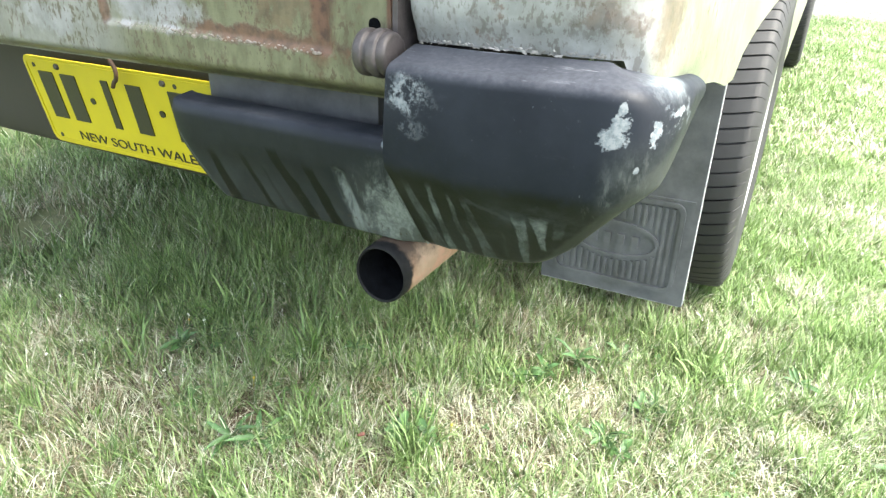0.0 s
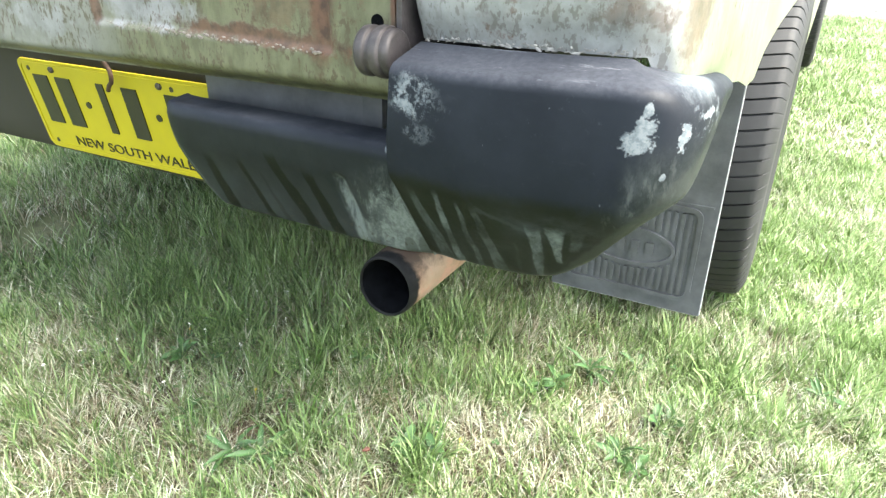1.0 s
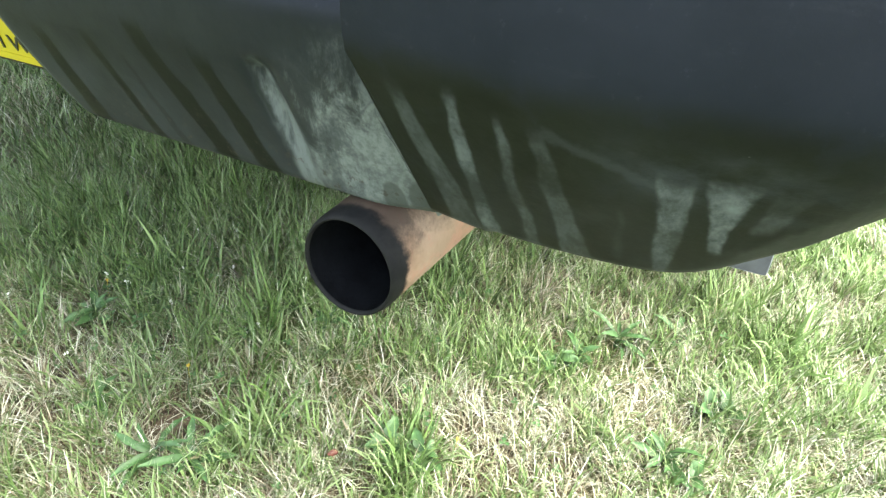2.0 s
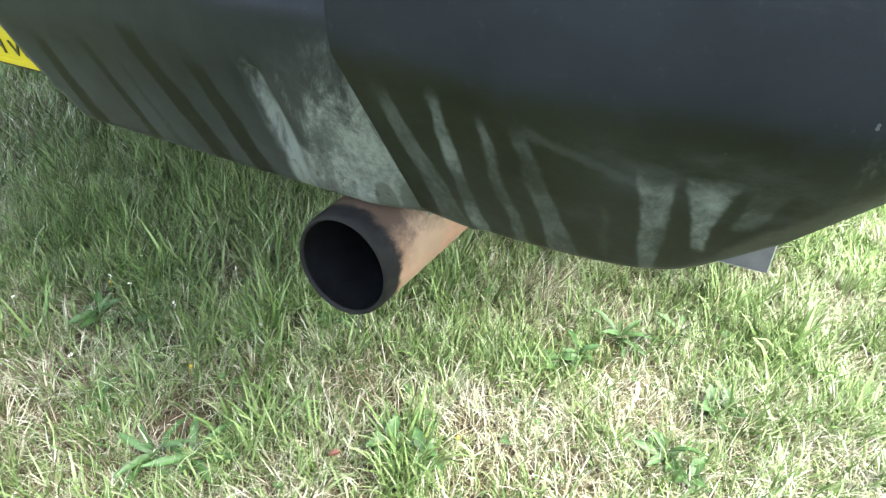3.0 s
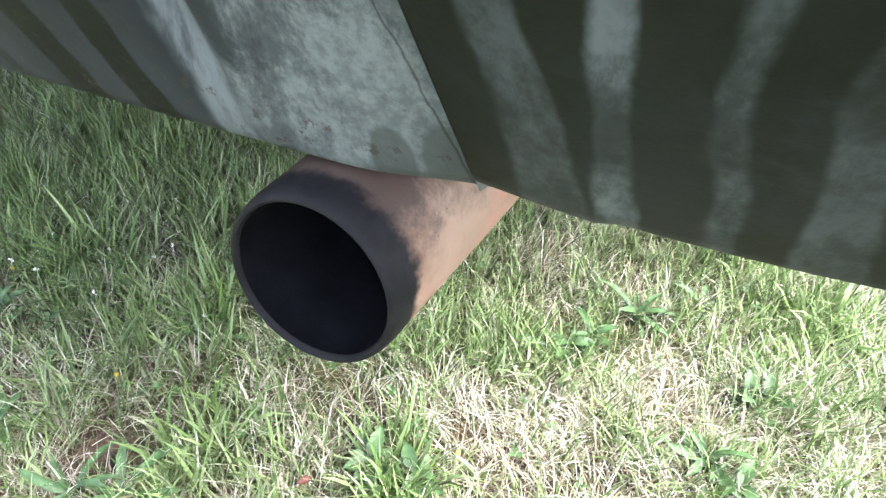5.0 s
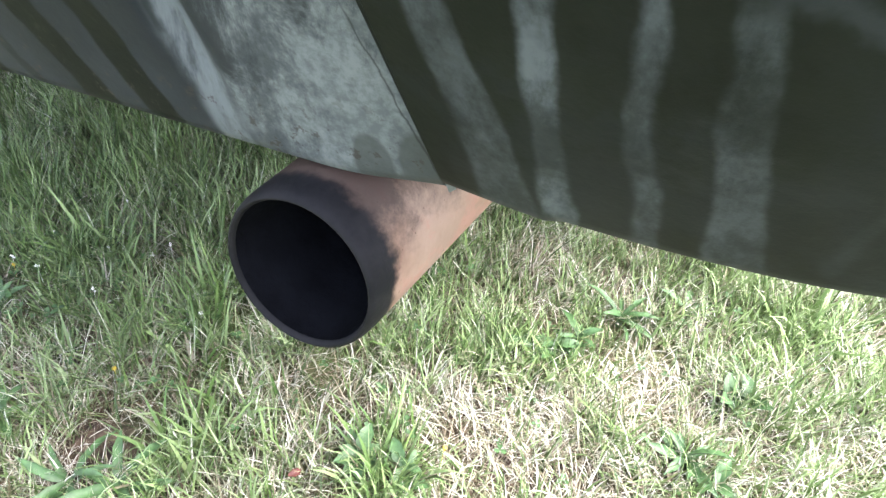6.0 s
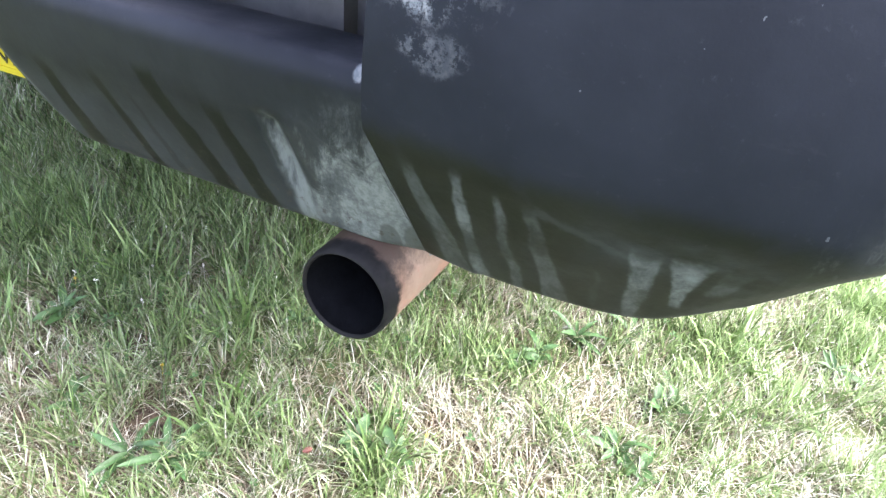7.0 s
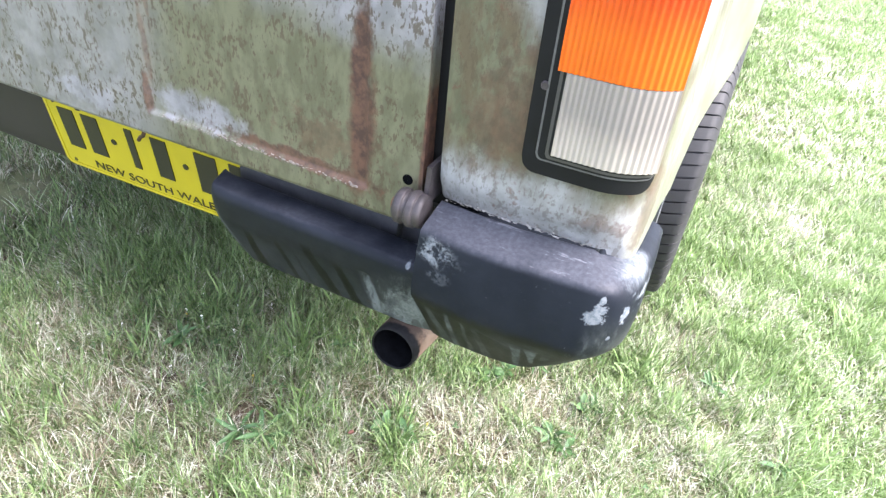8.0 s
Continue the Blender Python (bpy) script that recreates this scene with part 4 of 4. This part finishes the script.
part("flank_panel", build_flank(), SIDE_PAINT, truck, "pale green flank with wheel arch")
part("far_flank_panel", build_flank(True), SIDE_PAINT, truck)
# dark block added behind the tailgate gap to give it its shade
part("gap_shade", boxed(0.17, 0.262, 1.022, 1.05, 0.58, 1.02), DARK, truck, bevel=0.002)
part("underbody", boxed(-1.18, 0.28, 1.12, 5.2, 0.54, 0.62), VALANCE, truck, bevel=0.01)
part("front_wall", boxed(-1.18, 0.42, 5.22, 5.25, 0.40, 1.0), SIDE_PAINT, truck, bevel=0.01)
part("beam", boxed(-0.085, 0.26, 1.050, 1.075, 0.44, 0.575), DARK_BEAM, truck, "dark painted rear cross beam with clip holes", bevel=0.003)
for bx in (-0.06, 0.0, 0.055, 0.075, 0.11):
    part("clip_hole", turned([(0, 0.0001), (0, 0.004), (0.003, 0.005)], (bx, 1.049, 0.545 + sag(bx)), (0, 1, 0), 12), DARK, truck)
part("beam_bracket", boxed(0.138, 0.160, 1.036, 1.052, 0.50, 0.56), DARK_BEAM, truck, bevel=0.002)


def build_valance():
    rows = []
    for x in np.linspace(-1.19, 0.2, 44):
        prof = rounded([(1.16, 0.57), (1.10, 0.56), (1.094, 0.53), (1.098, 0.40), (1.104, 0.372), (1.13, 0.368), (1.17, 0.385)], 0.01, 3)
        rows.append([(x, y, z + sag(x)) for y, z in prof])
    return thicken(strip(rows), 0.002, (0, -1, 0))


part("valance", build_valance(), VALANCE, truck, "dark olive steel rear valance")


# ---- number plate ----
def plate_outline(w, h, r, seg=5):
    pts = []
    for cx, cz, a0 in ((w / 2 - r, h / 2 - r, 0), (-w / 2 + r, h / 2 - r, 90), (-w / 2 + r, -h / 2 + r, 180), (w / 2 - r, -h / 2 + r, 270)):
        for i in range(seg + 1):
            a = radians(a0 + 90 * i / seg)
            pts.append((cx + r * math.cos(a), cz + r * math.sin(a)))
    return pts


PLATE = Matrix.Translation((-0.2805, 1.0735, 0.430)) @ Matrix(((1, 0, 0, 0), (0.02, 1, 0, 0), (0.048, 0, 1, 0), (0, 0, 0, 1))) @ pose(0, 0, 0, 8, 0, 0) @ Matrix.Diagonal((1.06, 1, 1.01, 1))


def slab(outline, y0, y1, at=Matrix()):
    """A flat piece with that outline in x and z, from y0 (front) to y1."""
    bm = bmesh.new()
    f = [bm.verts.new(at @ V(u, y0, v)) for u, v in outline]
    b = [bm.verts.new(at @ V(u, y1, v)) for u, v in outline]
    bm.faces.new(f), bm.faces.new(b[::-1])
    for i in range(len(f)):
        j = (i + 1) % len(f)
        bm.faces.new((f[i], f[j], b[j], b[i]))
    return bm


def ring(outer, inner, y0, y1, at=Matrix()):
    rows = [[at @ V(o[0], y1, o[1]), at @ V(o[0], y0, o[1]), at @ V(i[0], y0, i[1]), at @ V(i[0], y1, i[1])] for o, i in zip(outer, inner)]
    return strip(rows, close_u=True, close_v=True)


plate = part("number_plate", slab(plate_outline(0.372, 0.134, 0.012), 0.0, 0.0025, PLATE), YELLOW, truck, "yellow number plate with black characters", smooth=False)
part("border", ring(plate_outline(0.364, 0.126, 0.010), plate_outline(0.358, 0.120, 0.008), -0.0012, 0.0005, PLATE), YELLOW, plate)
for u, w in ((-0.145, 0.030), (-0.099, 0.030), (-0.026, 0.013), (0.028, 0.027), (0.108, 0.036), (0.160, 0.024)):
    part("character_bar", slab([(u - w / 2, -0.024), (u + w / 2, -0.024), (u + w / 2, 0.046), (u - w / 2, 0.046)], -0.0015, 0.0005, PLATE), BLACK_PAINT, plate, smooth=False)
for u in (-0.062, 0.069):
    part("separator_dot", slab([(u + 0.005 * math.cos(a), 0.012 + 0.005 * math.sin(a)) for a in np.linspace(0, 2 * math.pi, 9)[:-1]], -0.0014, 0.0005, PLATE), BLACK_PAINT, plate, smooth=False)
for u in (-0.115, 0.085):
    part("plate_bolt", turned([(-0.003, 0.0001), (-0.003, 0.0035), (-0.001, 0.005), (0.001, 0.005)], PLATE @ V(u, 0, 0.056), (0, 1, 0), 14), BARE_STEEL, plate)
for u, v in ((0.105, 0.054), (0.17, 0.054), (-0.165, 0.054), (-0.165, -0.055)):
    part("plate_hole", turned([(-0.0005, 0.0001), (-0.0005, 0.0035), (0.001, 0.0035)], PLATE @ V(u, 0, v), (0, 1, 0), 12), BLACK_PAINT, plate)


def lettering(text, width, at, material, parent):
    cu = bpy.data.curves.new("lettering", "FONT")
    cu.body, cu.size, cu.align_x, cu.extrude = text, 0.030, "CENTER", 0.0004
    tmp = bpy.data.objects.new("lettering", cu)
    me = bpy.data.meshes.new_from_object(tmp)
    bpy.data.objects.remove(tmp)
    xs = [v.co.x for v in me.vertices]
    me.transform(Matrix.Diagonal((width / (max(xs) - min(xs)), 1, 1, 1)))
    me.transform(at)
    me.name = "lettering"
    me.materials.append(material)
    return adopt(new("lettering", me), parent)


lettering("NEW SOUTH WALES", 0.238, PLATE @ pose(-0.001, -0.0008, -0.0555, 90, 0, 0) @ Matrix.Diagonal((1, 0.66, 1, 1)), BLACK_PAINT, plate)


def tube(points, radius, steps=10):
    pts = [Vector(p) for p in points]
    rows = []
    for i, p in enumerate(pts):
        d = (pts[min(i + 1, len(pts) - 1)] - pts[max(i - 1, 0)]).normalized()
        a = d.cross(Vector((0.3, 1, 0.2))).normalized()
        b = d.cross(a)
        rows.append([p + (a * math.cos(t) + b * math.sin(t)) * radius for t in np.linspace(0, 2 * math.pi, steps, endpoint=False)])
    return strip(rows, close_v=True)


part("wire_hook", tube([(-0.262, 1.045, 0.528), (-0.2592, 1.048, 0.5135), (-0.2545, 1.05, 0.503), (-0.2538, 1.05, 0.4955), (-0.259, 1.052, 0.487), (-0.268, 1.054, 0.481), (-0.2732, 1.055, 0.474)], 0.0028), plain("dark_rust", (0.060, 0.034, 0.022), 0.7, vary=0.5, scale=70, bump=0.5), truck, "bent rusty wire hook")


# ---- tail lamp ----
def lamp_plan(s):
    """Plan of the lamp's face: s in metres from its inner edge, round the corner."""
    flat, r = 0.0665, 0.050
    if s < flat:
        return 0.3065 + s, 0.981
    a = min(1.35, (s - flat) / r)
    extra = max(0, (s - flat) - 1.35 * r)
    return 0.373 + r * math.sin(a) + extra * math.cos(1.35), 1.031 - r * math.cos(a) + extra * math.sin(1.35)


def lamp_sheet(s0, s1, z0, z1, depth, out, ribs=0.0, corner=0.0):
    rows = []
    n = max(2, int((s1 - s0) / 0.0008)) if ribs else 60
    for i in range(n + 1):
        s = s0 + (s1 - s0) * i / n
        x, y = lamp_plan(s)
        xn, yn = lamp_plan(s + 0.002)
        d = Vector((xn - x, yn - y, 0)).normalized()
        nrm = Vector((d.y, -d.x, 0))
        o = out + (ribs * (0.5 + 0.5 * math.cos(2 * math.pi * s / 0.0048)) if ribs else 0)
        p = Vector((x, y, 0)) + nrm * o
        q = Vector((x, y, 0)) + nrm * (out - depth)
        k = min(corner, s - s0, s1 - s)
        foot = z0 + (corner - math.sqrt(max(0.0, corner ** 2 - (corner - k) ** 2)) if corner and k < corner else 0.0)
        rows.append([(lean(c.x, z), c.y, z + sag(x)) for c, z in ((q, foot), (p, foot), (p, z1), (q, z1))])
    bm = strip(rows, close_v=True)
    bm.verts.ensure_lookup_table()
    bm.faces.new([bm.verts[i] for i in range(4)])
    bm.faces.new([bm.verts[len(rows) * 4 - 1 - i] for i in range(4)])
    return bm


LZ = 0.6695
lamp = part("tail_lamp", lamp_sheet(0.0, 0.118, LZ + 0.003, LZ + 0.34, 0.02, 0.003, corner=0.014), BLACK_TRIM, truck, "tail lamp in a black surround, amber over clear lens")
part("lamp_bezel", lamp_sheet(0.0125, 0.114, LZ + 0.018, LZ + 0.335, 0.01, 0.0055, corner=0.006), plain("bezel_grey", (0.10, 0.10, 0.10), 0.35), lamp)
part("lamp_recess", lamp_sheet(0.0145, 0.113, LZ + 0.020, LZ + 0.334, 0.01, 0.0062, corner=0.005), BLACK_TRIM, lamp)
part("lens_frame", lamp_sheet(0.0215, 0.1125, LZ + 0.0225, LZ + 0.1000, 0.01, 0.0080, corner=0.004), plain("frame_grey", (0.060, 0.058, 0.056), 0.35), lamp)
part("lens_gasket", lamp_sheet(0.0245, 0.1115, LZ + 0.0252, LZ + 0.1000, 0.01, 0.0086, corner=0.004), BLACK_TRIM, lamp)
part("reverse_lens", lamp_sheet(0.0275, 0.110, LZ + 0.028, LZ + 0.1000, 0.01, 0.011, 0.0012), CLEAR, lamp, "ribbed clear reversing lens")
part("indicator_lens", lamp_sheet(0.020, 0.110, LZ + 0.1005, LZ + 0.172, 0.01, 0.011, 0.0012), AMBER, lamp, "ribbed amber indicator lens")
part("brake_lens", lamp_sheet(0.020, 0.110, LZ + 0.1725, LZ + 0.33, 0.01, 0.011, 0.0012), RED, lamp, "ribbed red brake lens")
part("lamp_screw", turned([(-0.002, 0.0001), (-0.002, 0.003), (0, 0.004)], (0.3085, 0.977, LZ + 0.09), (0, 1, 0), 14), BARE_STEEL, lamp)


# ---- exhaust ----
def pipe_rows(profile, steps=56):
    """Rings about the pipe's axis whose mouth is cut off along a slant."""
    d, cut = Vector(PIPE_DIR).normalized(), Vector(PIPE_CUT)
    a = d.cross(Vector((0, 0, 1))).normalized()
    b = d.cross(a)
    rows = []
    for i in range(steps):
        t = 2 * math.pi * i / steps
        out = a * math.cos(t) + b * math.sin(t)
        row = []
        for s, r in profile:
            start = -(out * r).dot(cut) / d.dot(cut)
            row.append(Vector(PIPE_END) + out * r + d * (s + start * (1 - min(1, s / 0.2))))
        rows.append(row)
    return rows


pipe = part("exhaust_pipe", strip(pipe_rows([(0.30, 0.0276), (0.0, 0.0272), (-0.0010, 0.0277), (-0.0013, 0.0284), (-0.0008, 0.0293), (0.001, 0.0300), (0.004, 0.0304), (0.30, 0.0307)]), close_u=True, close_v=True), PIPE, truck, "rusty tan exhaust tailpipe with a sooted open end")
part("soot_lining", strip(pipe_rows([(0.0004, 0.02705), (0.14, 0.0270), (0.141, 0.0002)], 48), close_u=True), SOOT, pipe, "soot-black inside")


# ---- mudflap ----
def build_flap():
    FX0, FX1, FY = 0.190, 0.444, 1.530
    bm = bmesh.new()
    for x0, x1, z0, z1 in ((FX0, FX1, 0.112, 0.50),):
        vs = [bm.verts.new((x + (z - 0.112) * -0.055, y + 0.03 * (z - 0.112), z + 0.07 * (x - 0.444))) for x in (x0, x1) for y in (FY, FY + 0.006) for z in (z0, z1)]
        for f in ((0, 1, 3, 2), (4, 6, 7, 5), (0, 4, 5, 1), (2, 3, 7, 6), (0, 2, 6, 4), (1, 5, 7, 3)):
            bm.faces.new([vs[i] for i in f])
    return bm


FLAP_AT = Matrix(((1, 0, -0.055, 0.006), (0, 1, 0.03, 1.530 - 0.0034), (0.07, 0, 1, -0.031), (0, 0, 0, 1)))
flap = part("mudflap", build_flap(), FLAP_RUBBER, truck, "grey rubber mudflap with moulded ribs and oval badge", bevel=0.0015)
part("flap_border", ring([(0.318 + u, 0.216 + v) for u, v in plate_outline(0.215, 0.165, 0.02)], [(0.318 + u, 0.216 + v) for u, v in plate_outline(0.200, 0.150, 0.014)], -0.004, 0.003, FLAP_AT), FLAP_RUBBER, flap)
for i in range(17):
    rx = 0.228 + 0.0112 * i
    t = (rx - 0.318) / 0.075
    if abs(t) < 1:
        gap = 0.034 * math.sqrt(1 - t * t) + 0.006
        spans = ((0.145, 0.216 - gap), (0.216 + gap, 0.287))
    else:
        spans = ((0.145, 0.287),)
    for a, b in spans:
        part("rib", slab([(rx - 0.0028, a), (rx + 0.0028, a), (rx + 0.0028, b), (rx - 0.0028, b)], -0.003, 0.003, FLAP_AT), FLAP_RUBBER, flap, smooth=False)
oval = [(math.cos(a), math.sin(a)) for a in np.linspace(0, 2 * math.pi, 41)[:-1]]
part("oval_badge", ring([(0.318 + 0.075 * c, 0.216 + 0.034 * s) for c, s in oval], [(0.318 + 0.069 * c, 0.216 + 0.029 * s) for c, s in oval], -0.004, 0.003, FLAP_AT), FLAP_RUBBER, flap)
for u, w in ((0.282, 0.012), (0.305, 0.012), (0.328, 0.012), (0.352, 0.012)):
    part("badge_bar", slab([(u - w / 2, 0.206), (u + w / 2, 0.206), (u + w / 2, 0.226), (u - w / 2, 0.226)], -0.0038, 0.003, FLAP_AT), FLAP_RUBBER, flap, bevel=0.002)
part("flap_fold", slab([(0.20, 0.300), (0.437, 0.300), (0.437, 0.304), (0.20, 0.304)], -0.0022, 0.003, FLAP_AT), FLAP_RUBBER, flap)


# pale strips: scuffed rubber, with the light its bevel catches painted in
PALE_EDGE = plain("worn_rubber_edge", (0.36, 0.37, 0.38), 0.6, vary=0.3, scale=50)
part("worn_edge", slab([(0.4402, 0.113), (0.4455, 0.113), (0.4455, 0.49), (0.4402, 0.49)], 0.0012, 0.011, FLAP_AT), PALE_EDGE, flap, "pale scuffed edge", smooth=False)
part("worn_edge", slab([(0.192, 0.1105), (0.4400, 0.1105), (0.4400, 0.1145), (0.192, 0.1145)], 0.0012, 0.011, FLAP_AT), PALE_EDGE, flap, "pale scuffed edge", smooth=False)

# ---- wheels ----
def build_tyre(R=0.318, half=0.0975):
    """A tyre about its own centre, axle along x, with grooves cut across and round the tread."""
    pitches = 80
    prof = [(-half + 0.012, R - 0.115), (-half, R - 0.075), (-half + 0.002, R - 0.035), (-half + 0.010, R - 0.012), (-half + 0.016, R - 0.006)]
    tread = [-0.074, -0.053, -0.052, -0.048, -0.047, -0.014, -0.013, -0.009, -0.008, 0.008, 0.009, 0.013, 0.014, 0.047, 0.048, 0.052, 0.053, 0.074]
    ring_groove = {-0.013, -0.009, 0.009, 0.013}
    rows = []
    for i in range(pitches):
        for k, cross in ((0.0, 0), (0.02, 1), (0.13, 1), (0.15, 0), (0.55, 0)):
            row = []
            for u, r in prof + [(u, None) for u in tread] + [(-u, r) for u, r in reversed(prof)]:
                t = 2 * math.pi * (i + k - 0.45 * (abs(u) / 0.08) ** 2) / pitches
                if r is None:
                    r = R - 0.005 * (u / 0.08) ** 2 - (0.0055 if cross or u in ring_groove else 0.0)
                elif cross and r > R - 0.02:
                    r -= 0.003
                row.append((u, r * math.cos(t), r * math.sin(t)))
            rows.append(row)
    return strip(rows, close_u=True)


def build_wheel(at):
    hub = new("wheel")
    tyre = part("tyre", build_tyre(), RUBBER, None, "black road tyre, worn tread")
    rim = part("rim", turned(rounded([(-0.07, 0.195), (-0.06, 0.20), (0.0, 0.16), (0.045, 0.165), (0.070, 0.19), (0.080, 0.192), (0.086, 0.190), (0.090, 0.192), (0.060, 0.170), (0.052, 0.10), (0.060, 0.06), (0.060, 0.0001)], 0.006, 2), (0, 0, 0), (1, 0, 0), 48), WHITE_RIM, None, "white painted steel rim")
    for o in (tyre, rim):
        o.parent = hub
    hub.matrix_basis = at
    return hub


wheel = build_wheel(pose(0.391, 1.95, 0.292, 0, -3.3, 0))
wheel.parent = truck
wheel.matrix_parent_inverse = truck.matrix_basis.inverted()
for p in (pose(0.412, 4.50, 0.292, 0, -3.3, 0), pose(-1.13, 1.95, 0.205, 0, 3.3, 180), pose(-1.13, 4.50, 0.205, 0, 3.3, 180)):
    copy_thing(wheel, p)


# ---- weeds and litter in the lawn ----
def leaf_mesh(name, length, width, fold, material):
    rows = []
    for i, t in enumerate(np.linspace(0, 1, 7)):
        w = width * math.sin(math.pi * min(1, t * 0.92 + 0.06)) ** 0.7 * (1 + 0.12 * (-1) ** i)
        z = 0.5 * length * t * (1 - 0.75 * t)
        rows.append([(length * t, -w / 2, z + fold * w), (length * t, 0, z), (length * t, w / 2, z + fold * w)])
    me = bpy.data.meshes.new(name)
    bm = strip(rows)
    bm.to_mesh(me)
    bm.free()
    me.materials.append(material)
    me.shade_smooth()
    return me


def build_weeds():
    kinds = [leaf_mesh("leaf", 0.050, 0.012, 0.30, LEAF), leaf_mesh("leaf", 0.034, 0.016, 0.22, LEAF), leaf_mesh("leaf", 0.062, 0.0105, 0.35, LEAF)]
    r = random.Random(11)
    spots = [(0.120, 1.145, 1), (0.165, 1.150, 1), (0.245, 1.372, 1), (0.262, 1.395, 0), (0.225, 1.360, 0), (-0.088, 1.005, 2), (-0.050, 1.020, 2), (0.432, 1.391, 1), (0.455, 1.40, 1), (0.431, 1.276, 1), (0.40, 1.29, 0), (-0.33, 1.12, 0), (0.37, 1.52, 0),
             (0.66, 1.60, 0), (-0.05, 1.27, 0), (0.30, 1.46, 2), (0.80, 1.45, 0), (-0.45, 1.25, 0), (0.58, 1.22, 1), (-0.20, 1.02, 0)]
    for x, y, kind in spots:
        z = ground_height(x, y)
        bm = bmesh.new()
        bmesh.ops.create_icosphere(bm, subdivisions=1, radius=0.004)
        crown = part("weed", bm, LEAF)
        crown.matrix_basis = pose(x, y, z + 0.006)
        tagged(crown, "small green broadleaf weed rosette in the grass", "weed", "lawn weeds")
        me = kinds[kind]
        for i in range(r.randint(6, 10)):
            o = new("leaf", me)
            o.parent = crown
            k = r.uniform(0.45, 0.95)
            o.matrix_basis = pose(0, 0, 0.002 * i, r.uniform(-35, 35), -r.uniform(-8, 30), i * 137 + r.uniform(-20, 20)) @ Matrix.Diagonal((k, k, k, 1))


build_weeds()


def build_clover():
    bm = bmesh.new()
    r = random.Random(5)
    for _ in range(26):
        x, y = r.gauss(-0.28, 0.13), r.gauss(1.22, 0.13)
        z = ground_height(x, y) + r.uniform(0.022, 0.040)
        for k in range(5):
            m = Matrix.Translation((x + r.gauss(0, 0.0014), y + r.gauss(0, 0.0014), z + r.gauss(0, 0.0012)))
            bmesh.ops.create_icosphere(bm, subdivisions=1, radius=r.uniform(0.0008, 0.0014), matrix=m)
        a, b = r.uniform(-0.01, 0.01), r.uniform(-0.01, 0.01)
        s = [bm.verts.new(p) for p in ((x - 0.0004, y, z), (x + 0.0004, y, z), (x + a + 0.0004, y + b, z - 0.05), (x + a - 0.0004, y + b, z - 0.05))]
        bm.faces.new(s)
    ob = part("clover_flowers", bm, PETAL)
    tagged(ob, "tiny white clover flowers scattered in the grass", "flowers", kind="stuff")


build_clover()


def build_clover_leaves():
    """Low clover between the blades: three rounded leaflets on a stalk each."""
    r = random.Random(21)
    verts, faces = [], []
    for cx, cy, sx, sy, n in ((-0.30, 1.25, 0.14, 0.12, 260), (0.02, 1.30, 0.16, 0.12, 60), (0.42, 1.40, 0.10, 0.10, 50)):
        for _ in range(n):
            x, y = r.gauss(cx, sx), r.gauss(cy, sy)
            z = ground_height(x, y) + r.uniform(0.012, 0.034)
            s, turn = r.uniform(0.0018, 0.0036), r.uniform(0, 6.28)
            for k in range(3):
                a = turn + k * 2.094
                tilt = r.uniform(-0.1, 0.5)
                ux, uy = math.cos(a), math.sin(a)
                i = len(verts)
                for u, v in ((0.0, 0.0), (0.9, -0.75), (1.7, -0.70), (1.9, 0.0), (1.7, 0.70), (0.9, 0.75)):
                    verts.append((x + s * (u * ux - v * uy), y + s * (u * uy + v * ux), z + s * (u * tilt + 0.25 * abs(v))))
                faces += [(i, i + 1, i + 2, i + 3), (i, i + 3, i + 4, i + 5)]
    me = bpy.data.meshes.new("clover_leaves")
    me.from_pydata(verts, [], faces)
    me.materials.append(LEAF)
    me.shade_smooth()
    tagged(new("clover_leaves", me), "low dark green clover leaves among the grass", "clover", kind="stuff")


build_clover_leaves()
YELLOW_PETAL = plain("petal_yellow", (0.50, 0.38, 0.04), 0.6)
for k, (x, y) in enumerate(((-0.145, 1.105), (0.19, 1.18), (-0.36, 1.16))):
    z = ground_height(x, y)
    flower = part("yellow_flower", turned([(0.0, 0.0004), (0.030, 0.0004), (0.0315, 0.0024), (0.033, 0.0020), (0.0335, 0.0001)], (0, 0, 0), (0.1, 0.05, 1), 9), YELLOW_PETAL)
    flower.matrix_basis = pose(x, y, z, 6 * k, -5 * k, 70 * k)
    tagged(flower, "tiny yellow flower standing in the grass", "flower", "lawn flowers")
fallen = new("fallen_leaf", leaf_mesh("fallen_leaf", 0.012, 0.007, 0.45, BROWN_LEAF))
fallen.matrix_basis = pose(0.078, 1.093, -0.003, 30, 12, 60)
tagged(fallen, "small reddish-brown dead leaf on the grass", "leaf")
